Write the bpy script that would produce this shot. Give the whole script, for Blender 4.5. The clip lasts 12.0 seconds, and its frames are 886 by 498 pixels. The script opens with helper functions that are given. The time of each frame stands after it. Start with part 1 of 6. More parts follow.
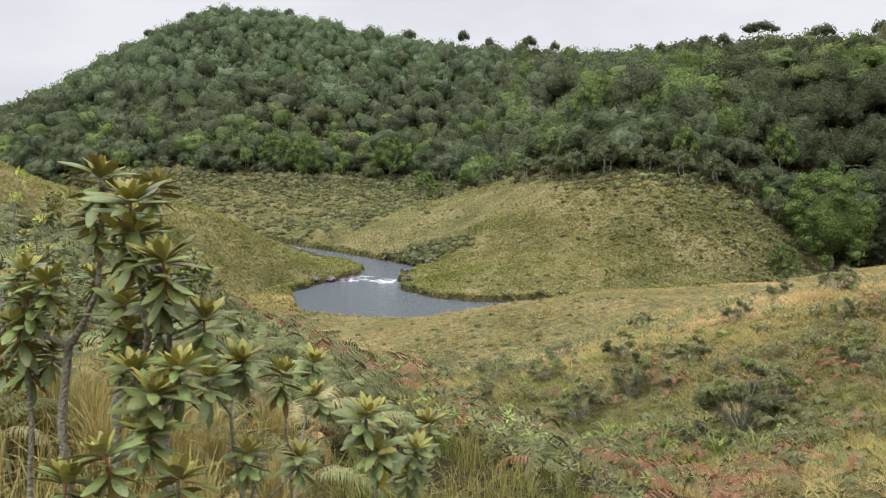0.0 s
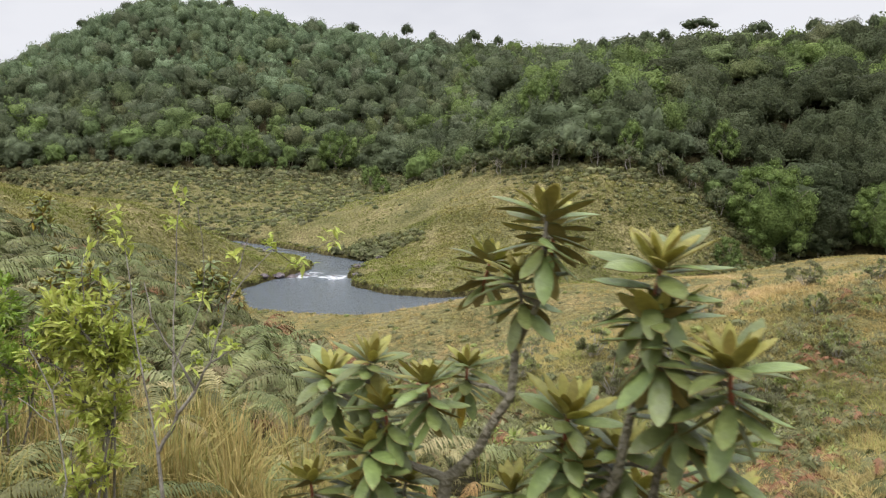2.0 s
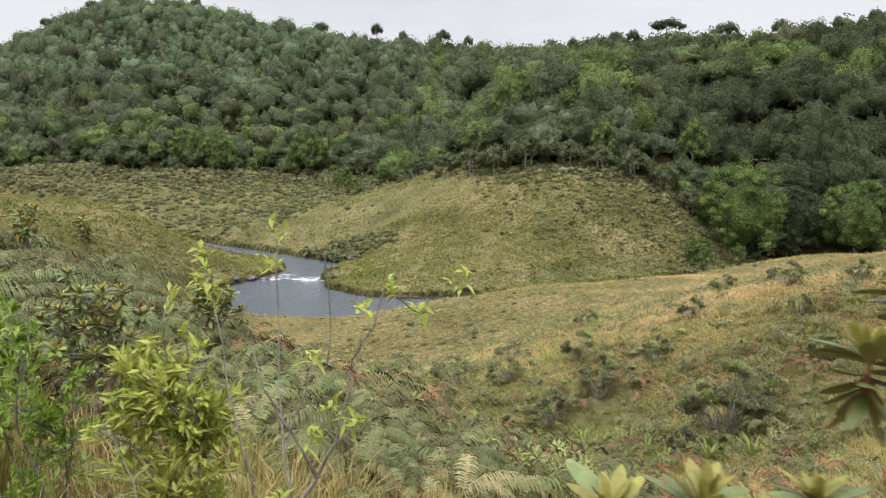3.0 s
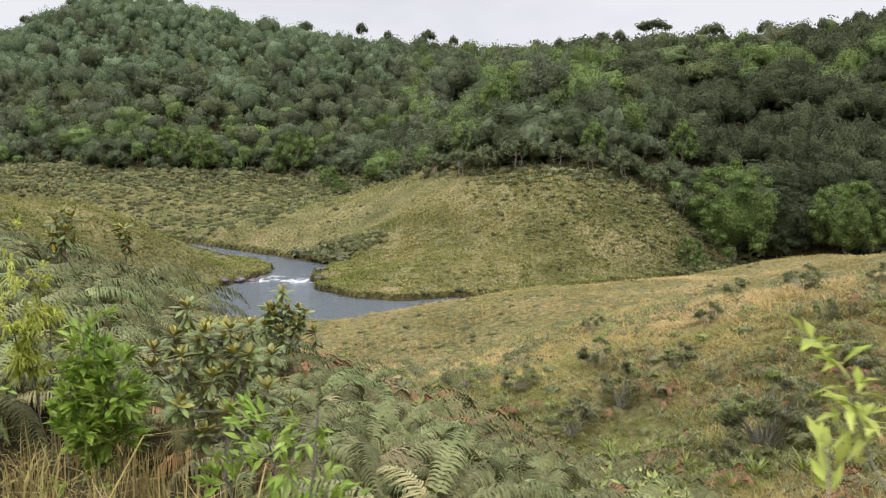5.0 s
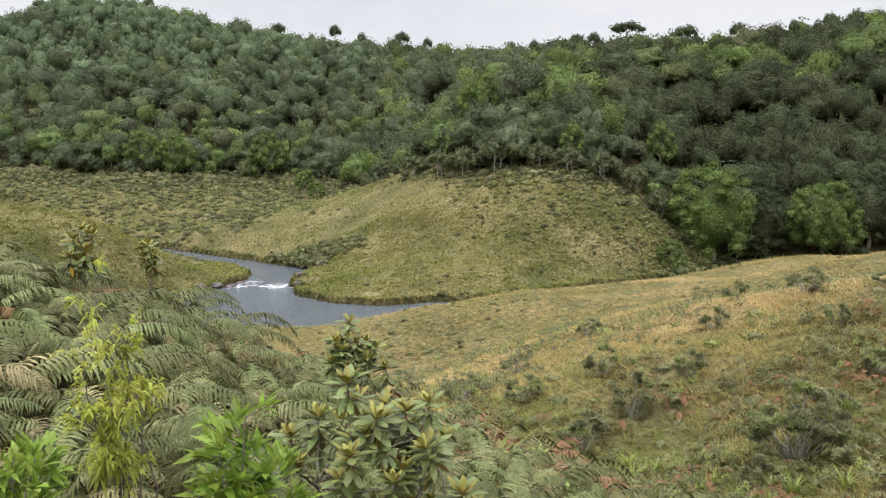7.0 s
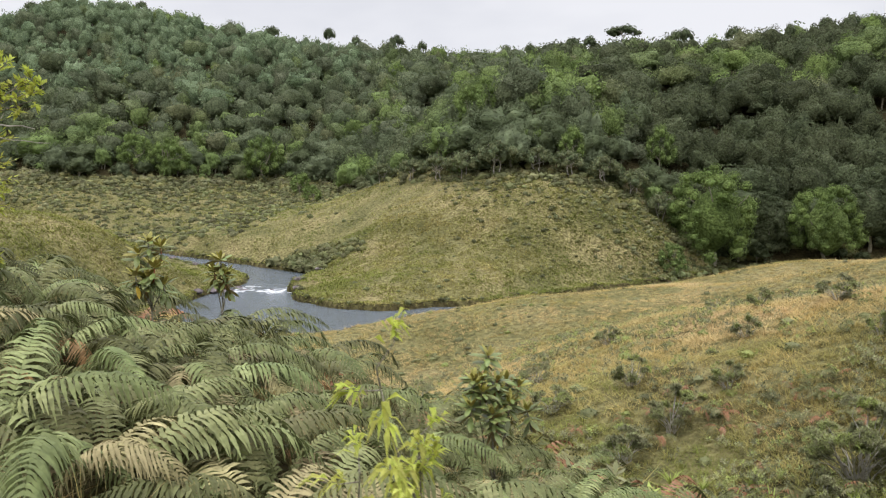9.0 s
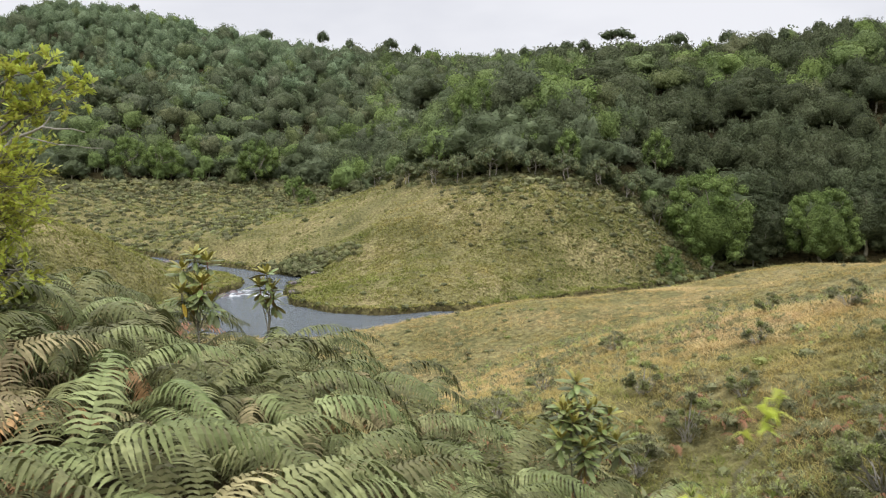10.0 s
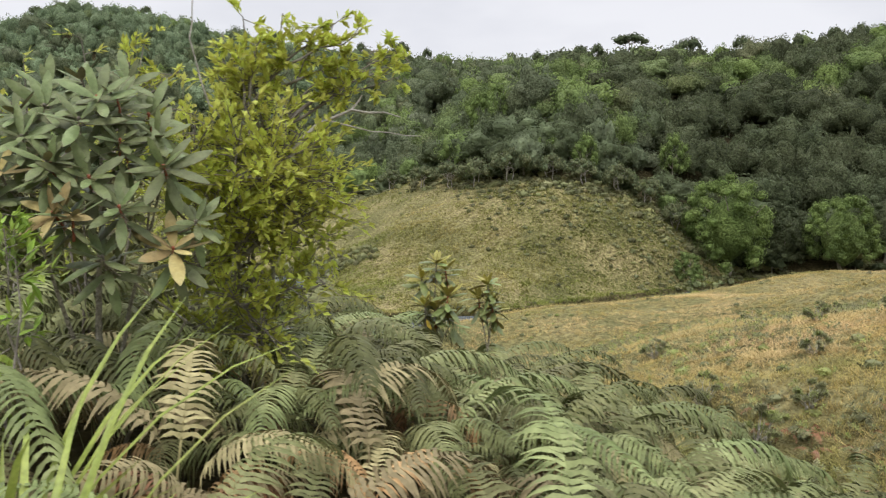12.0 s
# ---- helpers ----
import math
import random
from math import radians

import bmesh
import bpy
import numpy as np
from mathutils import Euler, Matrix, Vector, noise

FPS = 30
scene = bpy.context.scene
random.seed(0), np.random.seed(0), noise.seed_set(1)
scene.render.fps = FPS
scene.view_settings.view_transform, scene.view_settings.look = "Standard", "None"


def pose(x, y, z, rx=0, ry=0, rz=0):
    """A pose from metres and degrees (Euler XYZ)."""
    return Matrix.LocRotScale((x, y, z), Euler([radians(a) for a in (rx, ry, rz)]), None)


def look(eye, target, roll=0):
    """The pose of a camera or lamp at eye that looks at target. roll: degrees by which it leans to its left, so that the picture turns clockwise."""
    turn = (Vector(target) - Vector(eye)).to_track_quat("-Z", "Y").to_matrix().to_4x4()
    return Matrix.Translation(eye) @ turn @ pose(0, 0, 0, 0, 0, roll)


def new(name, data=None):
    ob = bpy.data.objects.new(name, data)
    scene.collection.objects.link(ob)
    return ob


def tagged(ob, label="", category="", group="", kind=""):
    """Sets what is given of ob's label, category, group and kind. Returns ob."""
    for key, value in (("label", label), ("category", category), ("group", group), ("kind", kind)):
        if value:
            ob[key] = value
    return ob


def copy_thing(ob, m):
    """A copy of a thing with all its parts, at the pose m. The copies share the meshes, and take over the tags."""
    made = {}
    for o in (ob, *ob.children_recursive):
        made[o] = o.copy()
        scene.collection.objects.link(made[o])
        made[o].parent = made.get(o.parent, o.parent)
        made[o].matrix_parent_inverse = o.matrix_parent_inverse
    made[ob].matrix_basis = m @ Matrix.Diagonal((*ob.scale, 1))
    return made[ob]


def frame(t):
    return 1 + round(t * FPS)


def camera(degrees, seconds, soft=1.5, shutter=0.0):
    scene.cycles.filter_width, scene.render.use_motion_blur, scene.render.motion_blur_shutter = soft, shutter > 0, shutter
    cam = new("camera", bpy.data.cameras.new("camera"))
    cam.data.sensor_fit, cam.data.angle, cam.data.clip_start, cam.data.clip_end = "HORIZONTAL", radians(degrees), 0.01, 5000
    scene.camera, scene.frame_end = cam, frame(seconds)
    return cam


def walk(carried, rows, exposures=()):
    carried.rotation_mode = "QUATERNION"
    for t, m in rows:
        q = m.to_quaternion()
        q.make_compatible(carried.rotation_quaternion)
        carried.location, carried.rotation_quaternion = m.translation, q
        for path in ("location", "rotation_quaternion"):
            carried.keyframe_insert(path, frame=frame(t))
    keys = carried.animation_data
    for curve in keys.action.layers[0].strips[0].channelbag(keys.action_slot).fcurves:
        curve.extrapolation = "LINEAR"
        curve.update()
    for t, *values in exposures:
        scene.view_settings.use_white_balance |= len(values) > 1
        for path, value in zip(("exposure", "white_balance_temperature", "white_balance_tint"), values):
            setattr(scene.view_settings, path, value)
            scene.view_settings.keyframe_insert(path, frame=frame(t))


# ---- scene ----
# ------------------------------------------------------------------ camera
cam = camera(55.76, 12.0, soft=1.2, shutter=0.25)
PATH = [
(0.0, -0.0, -0.0, 18.7, 84.0, -0.0, 0.0),
    (0.5, -0.311, 0.224, 18.746, 83.825, -0.203, -0.53),
    (1.0, -0.698, 0.392, 18.767, 83.776, -0.354, -1.55),
    (1.5, -1.014, 0.614, 18.75, 83.76, -0.124, -2.848),
    (2.0, -1.278, 0.95, 18.77, 83.59, 0.023, -3.966),
    (2.5, -1.566, 1.209, 18.807, 83.586, 0.029, -5.1),
    (3.0, -1.783, 1.525, 18.843, 83.59, 0.157, -6.033),
    (5.0, -2.932, 2.887, 18.844, 83.604, 0.041, -7.226),
    (5.5, -3.153, 3.173, 18.85, 83.698, 0.257, -7.773),
    (6.0, -3.375, 3.549, 18.896, 83.685, 0.307, -8.358),
    (6.5, -3.635, 3.907, 18.89, 83.738, 0.262, -8.805),
    (7.0, -3.856, 4.309, 18.881, 83.754, 0.316, -9.096),
    (9.0, -4.856, 5.888, 18.835, 84.002, 0.267, -9.646),
    (9.5, -5.065, 6.246, 18.837, 84.088, 0.318, -9.901),
    (10.0, -5.363, 6.546, 18.86, 84.225, 0.26, -10.149),
    (10.5, -5.768, 6.799, 18.855, 84.377, -0.02, -10.323),
    (11.0, -6.188, 7.087, 18.847, 84.43, -0.144, -10.337),
    (11.5, -6.622, 7.332, 18.826, 84.513, -0.141, -10.187),
    (12.0, -6.996, 7.669, 18.809, 84.498, -0.127, -9.715),
]
walk(cam, [(r[0], pose(*r[1:])) for r in PATH], [(0.0, 0.03, 6400, 20.0), (6.0, 0.05, 6400, 20.0), (12.0, 0.08, 6400, 20.0)])

# ------------------------------------------------------------------ light: high overcast
SUN_ELEVATION, SUN_TURN = radians(58), radians(205)
world = bpy.data.worlds.new("overcast_sky")
scene.world = world
world.use_nodes = True
wn, wl = world.node_tree.nodes, world.node_tree.links
wn.clear()
sky = wn.new("ShaderNodeTexSky")
sky.sky_type, sky.sun_disc = "NISHITA", False
sky.sun_elevation, sky.sun_rotation = SUN_ELEVATION, SUN_TURN
sky.altitude, sky.dust_density = 2100, 3.0
pale = wn.new("ShaderNodeHueSaturation")
pale.inputs["Saturation"].default_value = 0.25
wl.new(sky.outputs[0], pale.inputs["Color"])
thin = wn.new("ShaderNodeVectorMath")
thin.operation = "SCALE"
thin.inputs["Scale"].default_value = 0.10
wl.new(pale.outputs[0], thin.inputs[0])
where = wn.new("ShaderNodeTexCoord")
stretch = wn.new("ShaderNodeMapping")
stretch.inputs["Scale"].default_value = (1.2, 1.2, 3.5)
wl.new(where.outputs["Generated"], stretch.inputs["Vector"])
cloud = wn.new("ShaderNodeTexNoise")
cloud.inputs["Scale"].default_value, cloud.inputs["Detail"].default_value = 1.6, 5.0
wl.new(stretch.outputs[0], cloud.inputs["Vector"])
tone = wn.new("ShaderNodeValToRGB")
tone.color_ramp.elements[0].position, tone.color_ramp.elements[0].color = 0.36, (0.63, 0.685, 0.70, 1)
tone.color_ramp.elements[1].position, tone.color_ramp.elements[1].color = 0.58, (0.82, 0.875, 0.86, 1)
wl.new(cloud.outputs["Fac"], tone.inputs["Fac"])
veil = wn.new("ShaderNodeMix")
veil.data_type = "RGBA"
veil.inputs["Factor"].default_value = 0.9
wl.new(thin.outputs[0], veil.inputs["A"])
wl.new(tone.outputs[0], veil.inputs["B"])
split = wn.new("ShaderNodeSeparateXYZ")
wl.new(where.outputs["Generated"], split.inputs[0])
dome = wn.new("ShaderNodeMapRange")             # an overcast dome is about three times as bright overhead as at the horizon
dome.interpolation_type = "SMOOTHSTEP"
dome.inputs["From Min"].default_value, dome.inputs["From Max"].default_value = 0.25, 1.0
dome.inputs["To Min"].default_value, dome.inputs["To Max"].default_value = 1.0, 3.0
wl.new(split.outputs["Z"], dome.inputs["Value"])
back = wn.new("ShaderNodeBackground")
wl.new(dome.outputs[0], back.inputs["Strength"])
wl.new(veil.outputs["Result"], back.inputs["Color"])
wl.new(back.outputs[0], wn.new("ShaderNodeOutputWorld").inputs["Surface"])

sun = new("sun", bpy.data.lights.new("sun", "SUN"))
sun.data.energy, sun.data.angle, sun.data.color = 1.5, radians(25), (1.0, 0.97, 0.92)
sun.matrix_world = look((0, 0, 0), (-math.sin(SUN_TURN) * math.cos(SUN_ELEVATION), -math.cos(SUN_TURN) * math.cos(SUN_ELEVATION), -math.sin(SUN_ELEVATION)))
scene.view_settings.exposure = 0.0


# ------------------------------------------------------------------ materials
def material(name, colours, scale, rough=0.7, bump=0.3, island=0.0, tint=None, translucent=0.0, detail=6.0, spread=(0.3, 0.7), spec=0.3, fine=None, per_object=0.0, mottle=0.5):
    """Noise-mixed colours, a finer grain, bump; optionally a random shade per island or object and light through leaves."""
    m = bpy.data.materials.new(name)
    m.use_nodes = True
    n, l = m.node_tree.nodes, m.node_tree.links
    b = n["Principled BSDF"]
    co = n.new("ShaderNodeTexCoord")
    big = n.new("ShaderNodeTexNoise")
    big.inputs["Scale"].default_value, big.inputs["Detail"].default_value = scale, detail
    l.new(co.outputs["Object"], big.inputs["Vector"])
    ramp = n.new("ShaderNodeValToRGB")
    els = ramp.color_ramp.elements
    for i, c in enumerate(colours):
        p = spread[0] + (spread[1] - spread[0]) * i / max(1, len(colours) - 1)
        e = els[i] if i < 2 else els.new(p)
        e.position, e.color = p, (c[0] * 1.13, c[1], c[2] * 1.10, 1)
    l.new(big.outputs["Fac"], ramp.inputs["Fac"])
    grain = n.new("ShaderNodeTexNoise")
    grain.inputs["Scale"].default_value, grain.inputs["Detail"].default_value = fine or scale * 14, 4.0
    l.new(co.outputs["Object"], grain.inputs["Vector"])
    value = n.new("ShaderNodeMapRange")
    value.inputs["From Min"].default_value, value.inputs["From Max"].default_value = 0.5 - 0.25 / mottle, 0.5 + 0.25 / mottle
    value.inputs["To Min"].default_value, value.inputs["To Max"].default_value = 0.5, 1.5
    l.new(grain.outputs["Fac"], value.inputs["Value"])
    hsv = n.new("ShaderNodeHueSaturation")
    l.new(ramp.outputs[0], hsv.inputs["Color"])
    last = value.outputs[0]
    for amount, node, socket in ((island, "ShaderNodeNewGeometry", "Random Per Island"), (per_object, "ShaderNodeObjectInfo", "Random")):
        if amount:
            g = n.new(node)
            r = n.new("ShaderNodeMapRange")
            r.inputs["To Min"].default_value, r.inputs["To Max"].default_value = 1 - amount, 1 + amount
            l.new(g.outputs[socket], r.inputs["Value"])
            mul = n.new("ShaderNodeMath")
            mul.operation = "MULTIPLY"
            l.new(last, mul.inputs[0])
            l.new(r.outputs[0], mul.inputs[1])
            last = mul.outputs[0]
            hue = n.new("ShaderNodeMapRange")
            hue.inputs["To Min"].default_value, hue.inputs["To Max"].default_value = 0.5 - 0.05 * amount, 0.5 + 0.05 * amount
            l.new(g.outputs[socket], hue.inputs["Value"])
            l.new(hue.outputs[0], hsv.inputs["Hue"])
    l.new(last, hsv.inputs["Value"])
    out = hsv.outputs[0]
    if tint:                                    # a tint kept on the mesh: species or dryness, litter, painted haze and shade
        at = n.new("ShaderNodeAttribute")
        at.attribute_name = "tint"
        tr = n.new("ShaderNodeValToRGB")
        for i, (p, c) in enumerate(tint):
            e = tr.color_ramp.elements[i] if i < 2 else tr.color_ramp.elements.new(p)
            e.position, e.color = p, (*c, 1)
        l.new(at.outputs["Fac"], tr.inputs["Fac"])
        mx = n.new("ShaderNodeMix")
        mx.data_type, mx.blend_type = "RGBA", "MULTIPLY"
        mx.inputs["Factor"].default_value = 1.0
        l.new(out, mx.inputs["A"])
        l.new(tr.outputs[0], mx.inputs["B"])
        out = mx.outputs["Result"]
    l.new(out, b.inputs["Base Color"])
    b.inputs["Roughness"].default_value = rough
    b.inputs["Specular IOR Level"].default_value = spec
    if bump:
        bp = n.new("ShaderNodeBump")
        bp.inputs["Strength"].default_value, bp.inputs["Distance"].default_value = bump, 0.4 / scale
        l.new(grain.outputs["Fac"], bp.inputs["Height"])
        l.new(bp.outputs[0], b.inputs["Normal"])
    if translucent:
        t = n.new("ShaderNodeBsdfTranslucent")
        l.new(out, t.inputs["Color"])
        ms = n.new("ShaderNodeMixShader")
        ms.inputs[0].default_value = translucent
        l.new(b.outputs[0], ms.inputs[1])
        l.new(t.outputs[0], ms.inputs[2])
        l.new(ms.outputs[0], n["Material Output"].inputs["Surface"])
    return m


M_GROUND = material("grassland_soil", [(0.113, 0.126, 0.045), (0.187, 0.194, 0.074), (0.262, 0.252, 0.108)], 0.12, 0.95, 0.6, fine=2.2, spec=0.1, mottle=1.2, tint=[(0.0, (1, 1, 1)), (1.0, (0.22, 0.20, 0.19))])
M_GRASS = material("meadow_grass", [(0.238, 0.245, 0.092), (0.348, 0.332, 0.142), (0.45, 0.395, 0.20)], 0.09, 0.8, 0, island=0.14, translucent=0.2, spec=0.15, tint=[(0.0, (0.50, 0.66, 0.32)), (0.45, (0.96, 0.97, 0.74)), (0.72, (1.14, 1.01, 0.80)), (1.0, (1.18, 1.10, 1.04))])
# greens by species; the palest end also paints haze, the darkest deep shade
SPECIES_HAZE_SHADE = [(0.0, (0.60, 0.61, 0.51)), (0.3, (0.90, 0.95, 0.84)), (0.55, (1.0, 1.0, 1.0)), (0.8, (1.30, 1.55, 0.76)), (0.92, (1.22, 1.12, 0.98)), (0.965, (1.20, 1.38, 1.26)), (1.0, (1.36, 1.54, 1.44))]
M_CANOPY = material("forest_foliage", [(0.086, 0.120, 0.062), (0.128, 0.170, 0.088), (0.178, 0.226, 0.124)], 0.12, 0.7, 0.6, island=0.15, translucent=0.3, spec=0.12, tint=SPECIES_HAZE_SHADE, fine=2.2, mottle=1.3)
M_BUSH = material("heath_foliage", [(0.118, 0.138, 0.060), (0.178, 0.200, 0.090), (0.245, 0.262, 0.13)], 0.5, 0.6, 0, island=0.4, translucent=0.15, spec=0.3, tint=SPECIES_HAZE_SHADE)
M_HEATH = material("low_heath_foliage", [(0.088, 0.107, 0.046), (0.140, 0.160, 0.070), (0.200, 0.215, 0.100)], 0.5, 0.7, 0, island=0.35, translucent=0.12, spec=0.2, tint=SPECIES_HAZE_SHADE)
M_BARK = material("grey_bark", [(0.125, 0.125, 0.080), (0.225, 0.235, 0.155), (0.33, 0.345, 0.25)], 6, 0.9, 0.6, spec=0.15)
M_ROCK = material("river_rock", [(0.06, 0.055, 0.05), (0.16, 0.15, 0.14), (0.3, 0.29, 0.27)], 1.2, 0.8, 0.7)


# ------------------------------------------------------------------ mesh helpers
def mesh_from(name, verts, faces, mat, attrs=None, smooth=False):
    """A mesh from numpy arrays: verts (n, 3), faces (m, k), one vertex float attribute each."""
    me = bpy.data.meshes.new(name)
    verts, faces = np.asarray(verts, np.float32), np.asarray(faces, np.int32)
    k = faces.shape[1]
    me.vertices.add(len(verts))
    me.vertices.foreach_set("co", verts.ravel())
    me.loops.add(faces.size)
    me.loops.foreach_set("vertex_index", faces.ravel())
    me.polygons.add(len(faces))
    me.polygons.foreach_set("loop_start", np.arange(0, faces.size, k, dtype=np.int32))
    me.polygons.foreach_set("loop_total", np.full(len(faces), k, np.int32))
    me.polygons.foreach_set("use_smooth", np.full(len(faces), smooth))
    me.update(calc_edges=True)
    for key, values in (attrs or {}).items():
        me.attributes.new(key, "FLOAT", "POINT").data.foreach_set("value", np.asarray(values, np.float32).ravel())
    me.materials.append(mat)
    return me


def part(name, data, parent, label=""):
    """One mesh object under a thing or a part."""
    ob = new(name, data)
    ob.parent = parent
    return tagged(ob, label)


class Pile:
    """Collects triangles of many small pieces for one mesh."""
    def __init__(self):
        self.v, self.f, self.t, self.n = [], [], [], 0

    def add(self, v, f, tint=0.5):
        v = np.asarray(v, float).reshape(-1, 3)
        self.v.append(v)
        self.f.append(np.asarray(f, int).reshape(-1, 3) + self.n)
        self.t.append(np.broadcast_to(np.asarray(tint, float), (len(v),)))
        self.n += len(v)

    def mesh(self, name, mat, smooth=False):
        return mesh_from(name, np.concatenate(self.v), np.concatenate(self.f), mat, {"tint": np.concatenate(self.t)}, smooth)


rng = np.random.default_rng(7)


def lattice(x, y, seed):
    """Repeatable random numbers 0..1 on an integer lattice."""
    s = np.sin(x * 127.1 + y * 311.7 + seed * 74.7) * 43758.5453
    return s - np.floor(s)


def wave(x, y, size, seed=0, octaves=3):
    """Smooth value noise in -1..1 (numpy)."""
    total, amp, norm = 0.0, 1.0, 0.0
    for o in range(octaves):
        u, v = x / size, y / size
        i, j = np.floor(u), np.floor(v)
        a, b = u - i, v - j
        a, b = a * a * (3 - 2 * a), b * b * (3 - 2 * b)
        c = [lattice(i + p, j + q, seed + o) for p, q in ((0, 0), (1, 0), (0, 1), (1, 1))]
        total = total + amp * ((c[0] * (1 - a) + c[1] * a) * (1 - b) + (c[2] * (1 - a) + c[3] * a) * b)
        norm += amp
        amp, size = amp * 0.5, size * 0.5
    return total / norm * 2 - 1


# ------------------------------------------------------------------ the lie of the land: rounded forms (x, y, radius, rise)
LEVEL = 12.0
BROAD_FORMS = [
    (-210, -80, 220, 11.46), (0, 470, 120, 24.71), (250, 420, 120, 13.27), (200, 470, 120, 14.29),
    (30, 160, 65, -16.45), (150, 250, 65, 14.43), (-150, 430, 65, 12.97), (-240, 340, 65, -0.81),
    (60, 550, 65, 4.63), (-120, 520, 65, 9.78), (-90, 340, 65, 11.6), (240, 310, 65, 9.4),
    (-270, 220, 65, 4.43), (-270, 430, 65, -3.74), (-90, 430, 65, 16.92), (60, 340, 65, 7.45),
    (-210, 550, 65, 4.6), (30, 400, 65, 14.49), (-300, 310, 65, -7.9), (-120, 490, 65, 13.11),
    (210, 310, 65, 11.43), (-120, 460, 65, 15.23), (-102, 226, 38, -7.32), (-120, 100, 38, 11.29),
]
HILL_FORMS = [
    (150, 136, 38, -4.73), (-12, 262, 38, -11.53), (204, 190, 38, 11.57), (60, 244, 38, 14.17),
    (-156, 244, 38, -11.18), (114, 190, 38, 3.62), (240, 136, 38, 0.9), (-48, 280, 38, 6.46),
    (186, 100, 38, -1.91), (168, 208, 38, 10.51), (96, 280, 38, 4.74), (-120, 280, 38, -3.82),
    (-3, 63, 22, -11.41), (41, 173, 22, 20.25), (-47, 173, 22, -4.09), (74, 140, 22, -4.8),
    (30, -69, 22, 3.97), (-36, -47, 22, 2.43), (-80, 184, 22, -5.53), (118, 107, 22, -10.82),
    (-3, 184, 22, 5.36), (63, 184, 22, 5.19), (-102, 151, 22, 1.96), (19, 195, 22, -2.56),
]
SLOPE_FORMS = [
    (151, 118, 22, -3.68), (-25, 195, 22, -2.5), (-20, 102, 13, -10.96), (-20, 137, 13, -6.65),
    (36, 116, 13, -4.27), (36, 4, 13, -2.22), (-41, 11, 13, 0.63), (22, -31, 13, 1.08),
    (43, 53, 13, -2.0), (-13, -31, 13, 0.43), (113, 95, 13, 7.54), (10, 20, 8, -3.34),
    (-5, 40, 8, -2.13), (-40, 125, 8, 1.83), (20, 105, 8, -2.88), (50, 80, 8, -8.14),
    (5, 110, 8, -1.76), (35, 140, 8, 4.92), (-65, 110, 8, 3.2), (25, 40, 8, 1.54),
    (-50, 95, 8, -3.05), (-10, 100, 8, 2.68), (-35, 60, 8, 2.36), (15, 55, 8, 2.49),
]
BANK_FORMS = [
    (-5, 130, 8, -1.8), (5, 100, 8, -2.44), (-20, 115, 8, -3.56), (-30, 130, 8, 4.57),
    (-15, 80, 8, -0.87), (55, 70, 8, 2.29), (45, 125, 8, -1.83), (50, 140, 8, 3.6),
    (5, 85, 8, 1.43), (-10, 50, 8, 2.69), (-40, 145, 8, -1.22), (15, 145, 8, 3.5),
    (60, 105, 8, 0.84), (-25, 40, 8, -0.55), (65, 135, 8, -3.53), (45, 75, 8, 4.5),
    (50, 100, 8, 0.89), (25, 125, 8, 1.23), (20, 80, 8, 0.66), (30, 75, 8, -1.33),
    (-10, 140, 8, 3.03), (35, -10, 8, 0.36), (0, 140, 8, -0.99), (30, 150, 8, 1.08),
]
NEAR_FORMS = [
    (-50, 145, 8, -1.04), (25, 25, 8, -0.4), (20, 70, 8, 0.95), (15, 40, 8, 0.39),
    (-10, 150, 8, -0.94), (9, 4, 5, -5.93), (15, 19, 5, 0.76), (-18, 22, 5, 0.74),
    (-24, -2, 5, 0.73), (3, 28, 5, -2.69), (15, -8, 5, -0.43), (-3, 25, 5, 0.3),
    (-8, 14, 3, 0.77), (8, 2, 3, 4.66), (8, 14, 3, 0.62), (-6, -4, 3, -0.95),
    (0, 12, 3, -0.47), (4, 18, 3, -1.54), (-12, 6, 3, -0.56), (-4, 18, 3, -0.54),
    (2, -2, 3, 0.03), (-14, 10, 3, -0.33), (-2, 10, 3, -0.3), (6, 12, 3, -0.72),
]
# the stream: x, y, half width, water level, from its far upper reach down to the lower channel
STREAM = [(-190, 282, 3.2, 4.9), (-125, 262, 3.2, 4.5), (-106, 243, 3.2, 4.2), (-76, 216, 3.0, 3.9), (-57, 196, 3.0, 3.4), (-47, 182, 3.4, 2.6),
          (-36.2, 173.5, 2.8, 1.7), (-28, 165.0, 2.8, 1.3), (-20.2, 155.2, 3.8, 1.05), (-14.2, 148.6, 3.6, 0.85), (-8, 140, 5.0, 0.72), (-9.5, 133, 3.6, 0.66), (-11.5, 129.5, 4.5, 0.35),
          (-12.5, 126, 6.2, 0.02), (-13.5, 118, 8.0, 0.0), (-9, 107, 10.0, 0.0), (2, 101.5, 8.4, 0.0), (13, 106.5, 5.4, -0.02), (20, 111, 1.6, -0.2),
          (37, 119.5, 1.7, -0.35), (50, 126, 1.9, -0.4), (62, 132, 2.2, -0.4), (85, 131.5, 3.0, -0.1), (120, 124, 3.0, -0.2), (180, 116, 3.0, -0.3)]


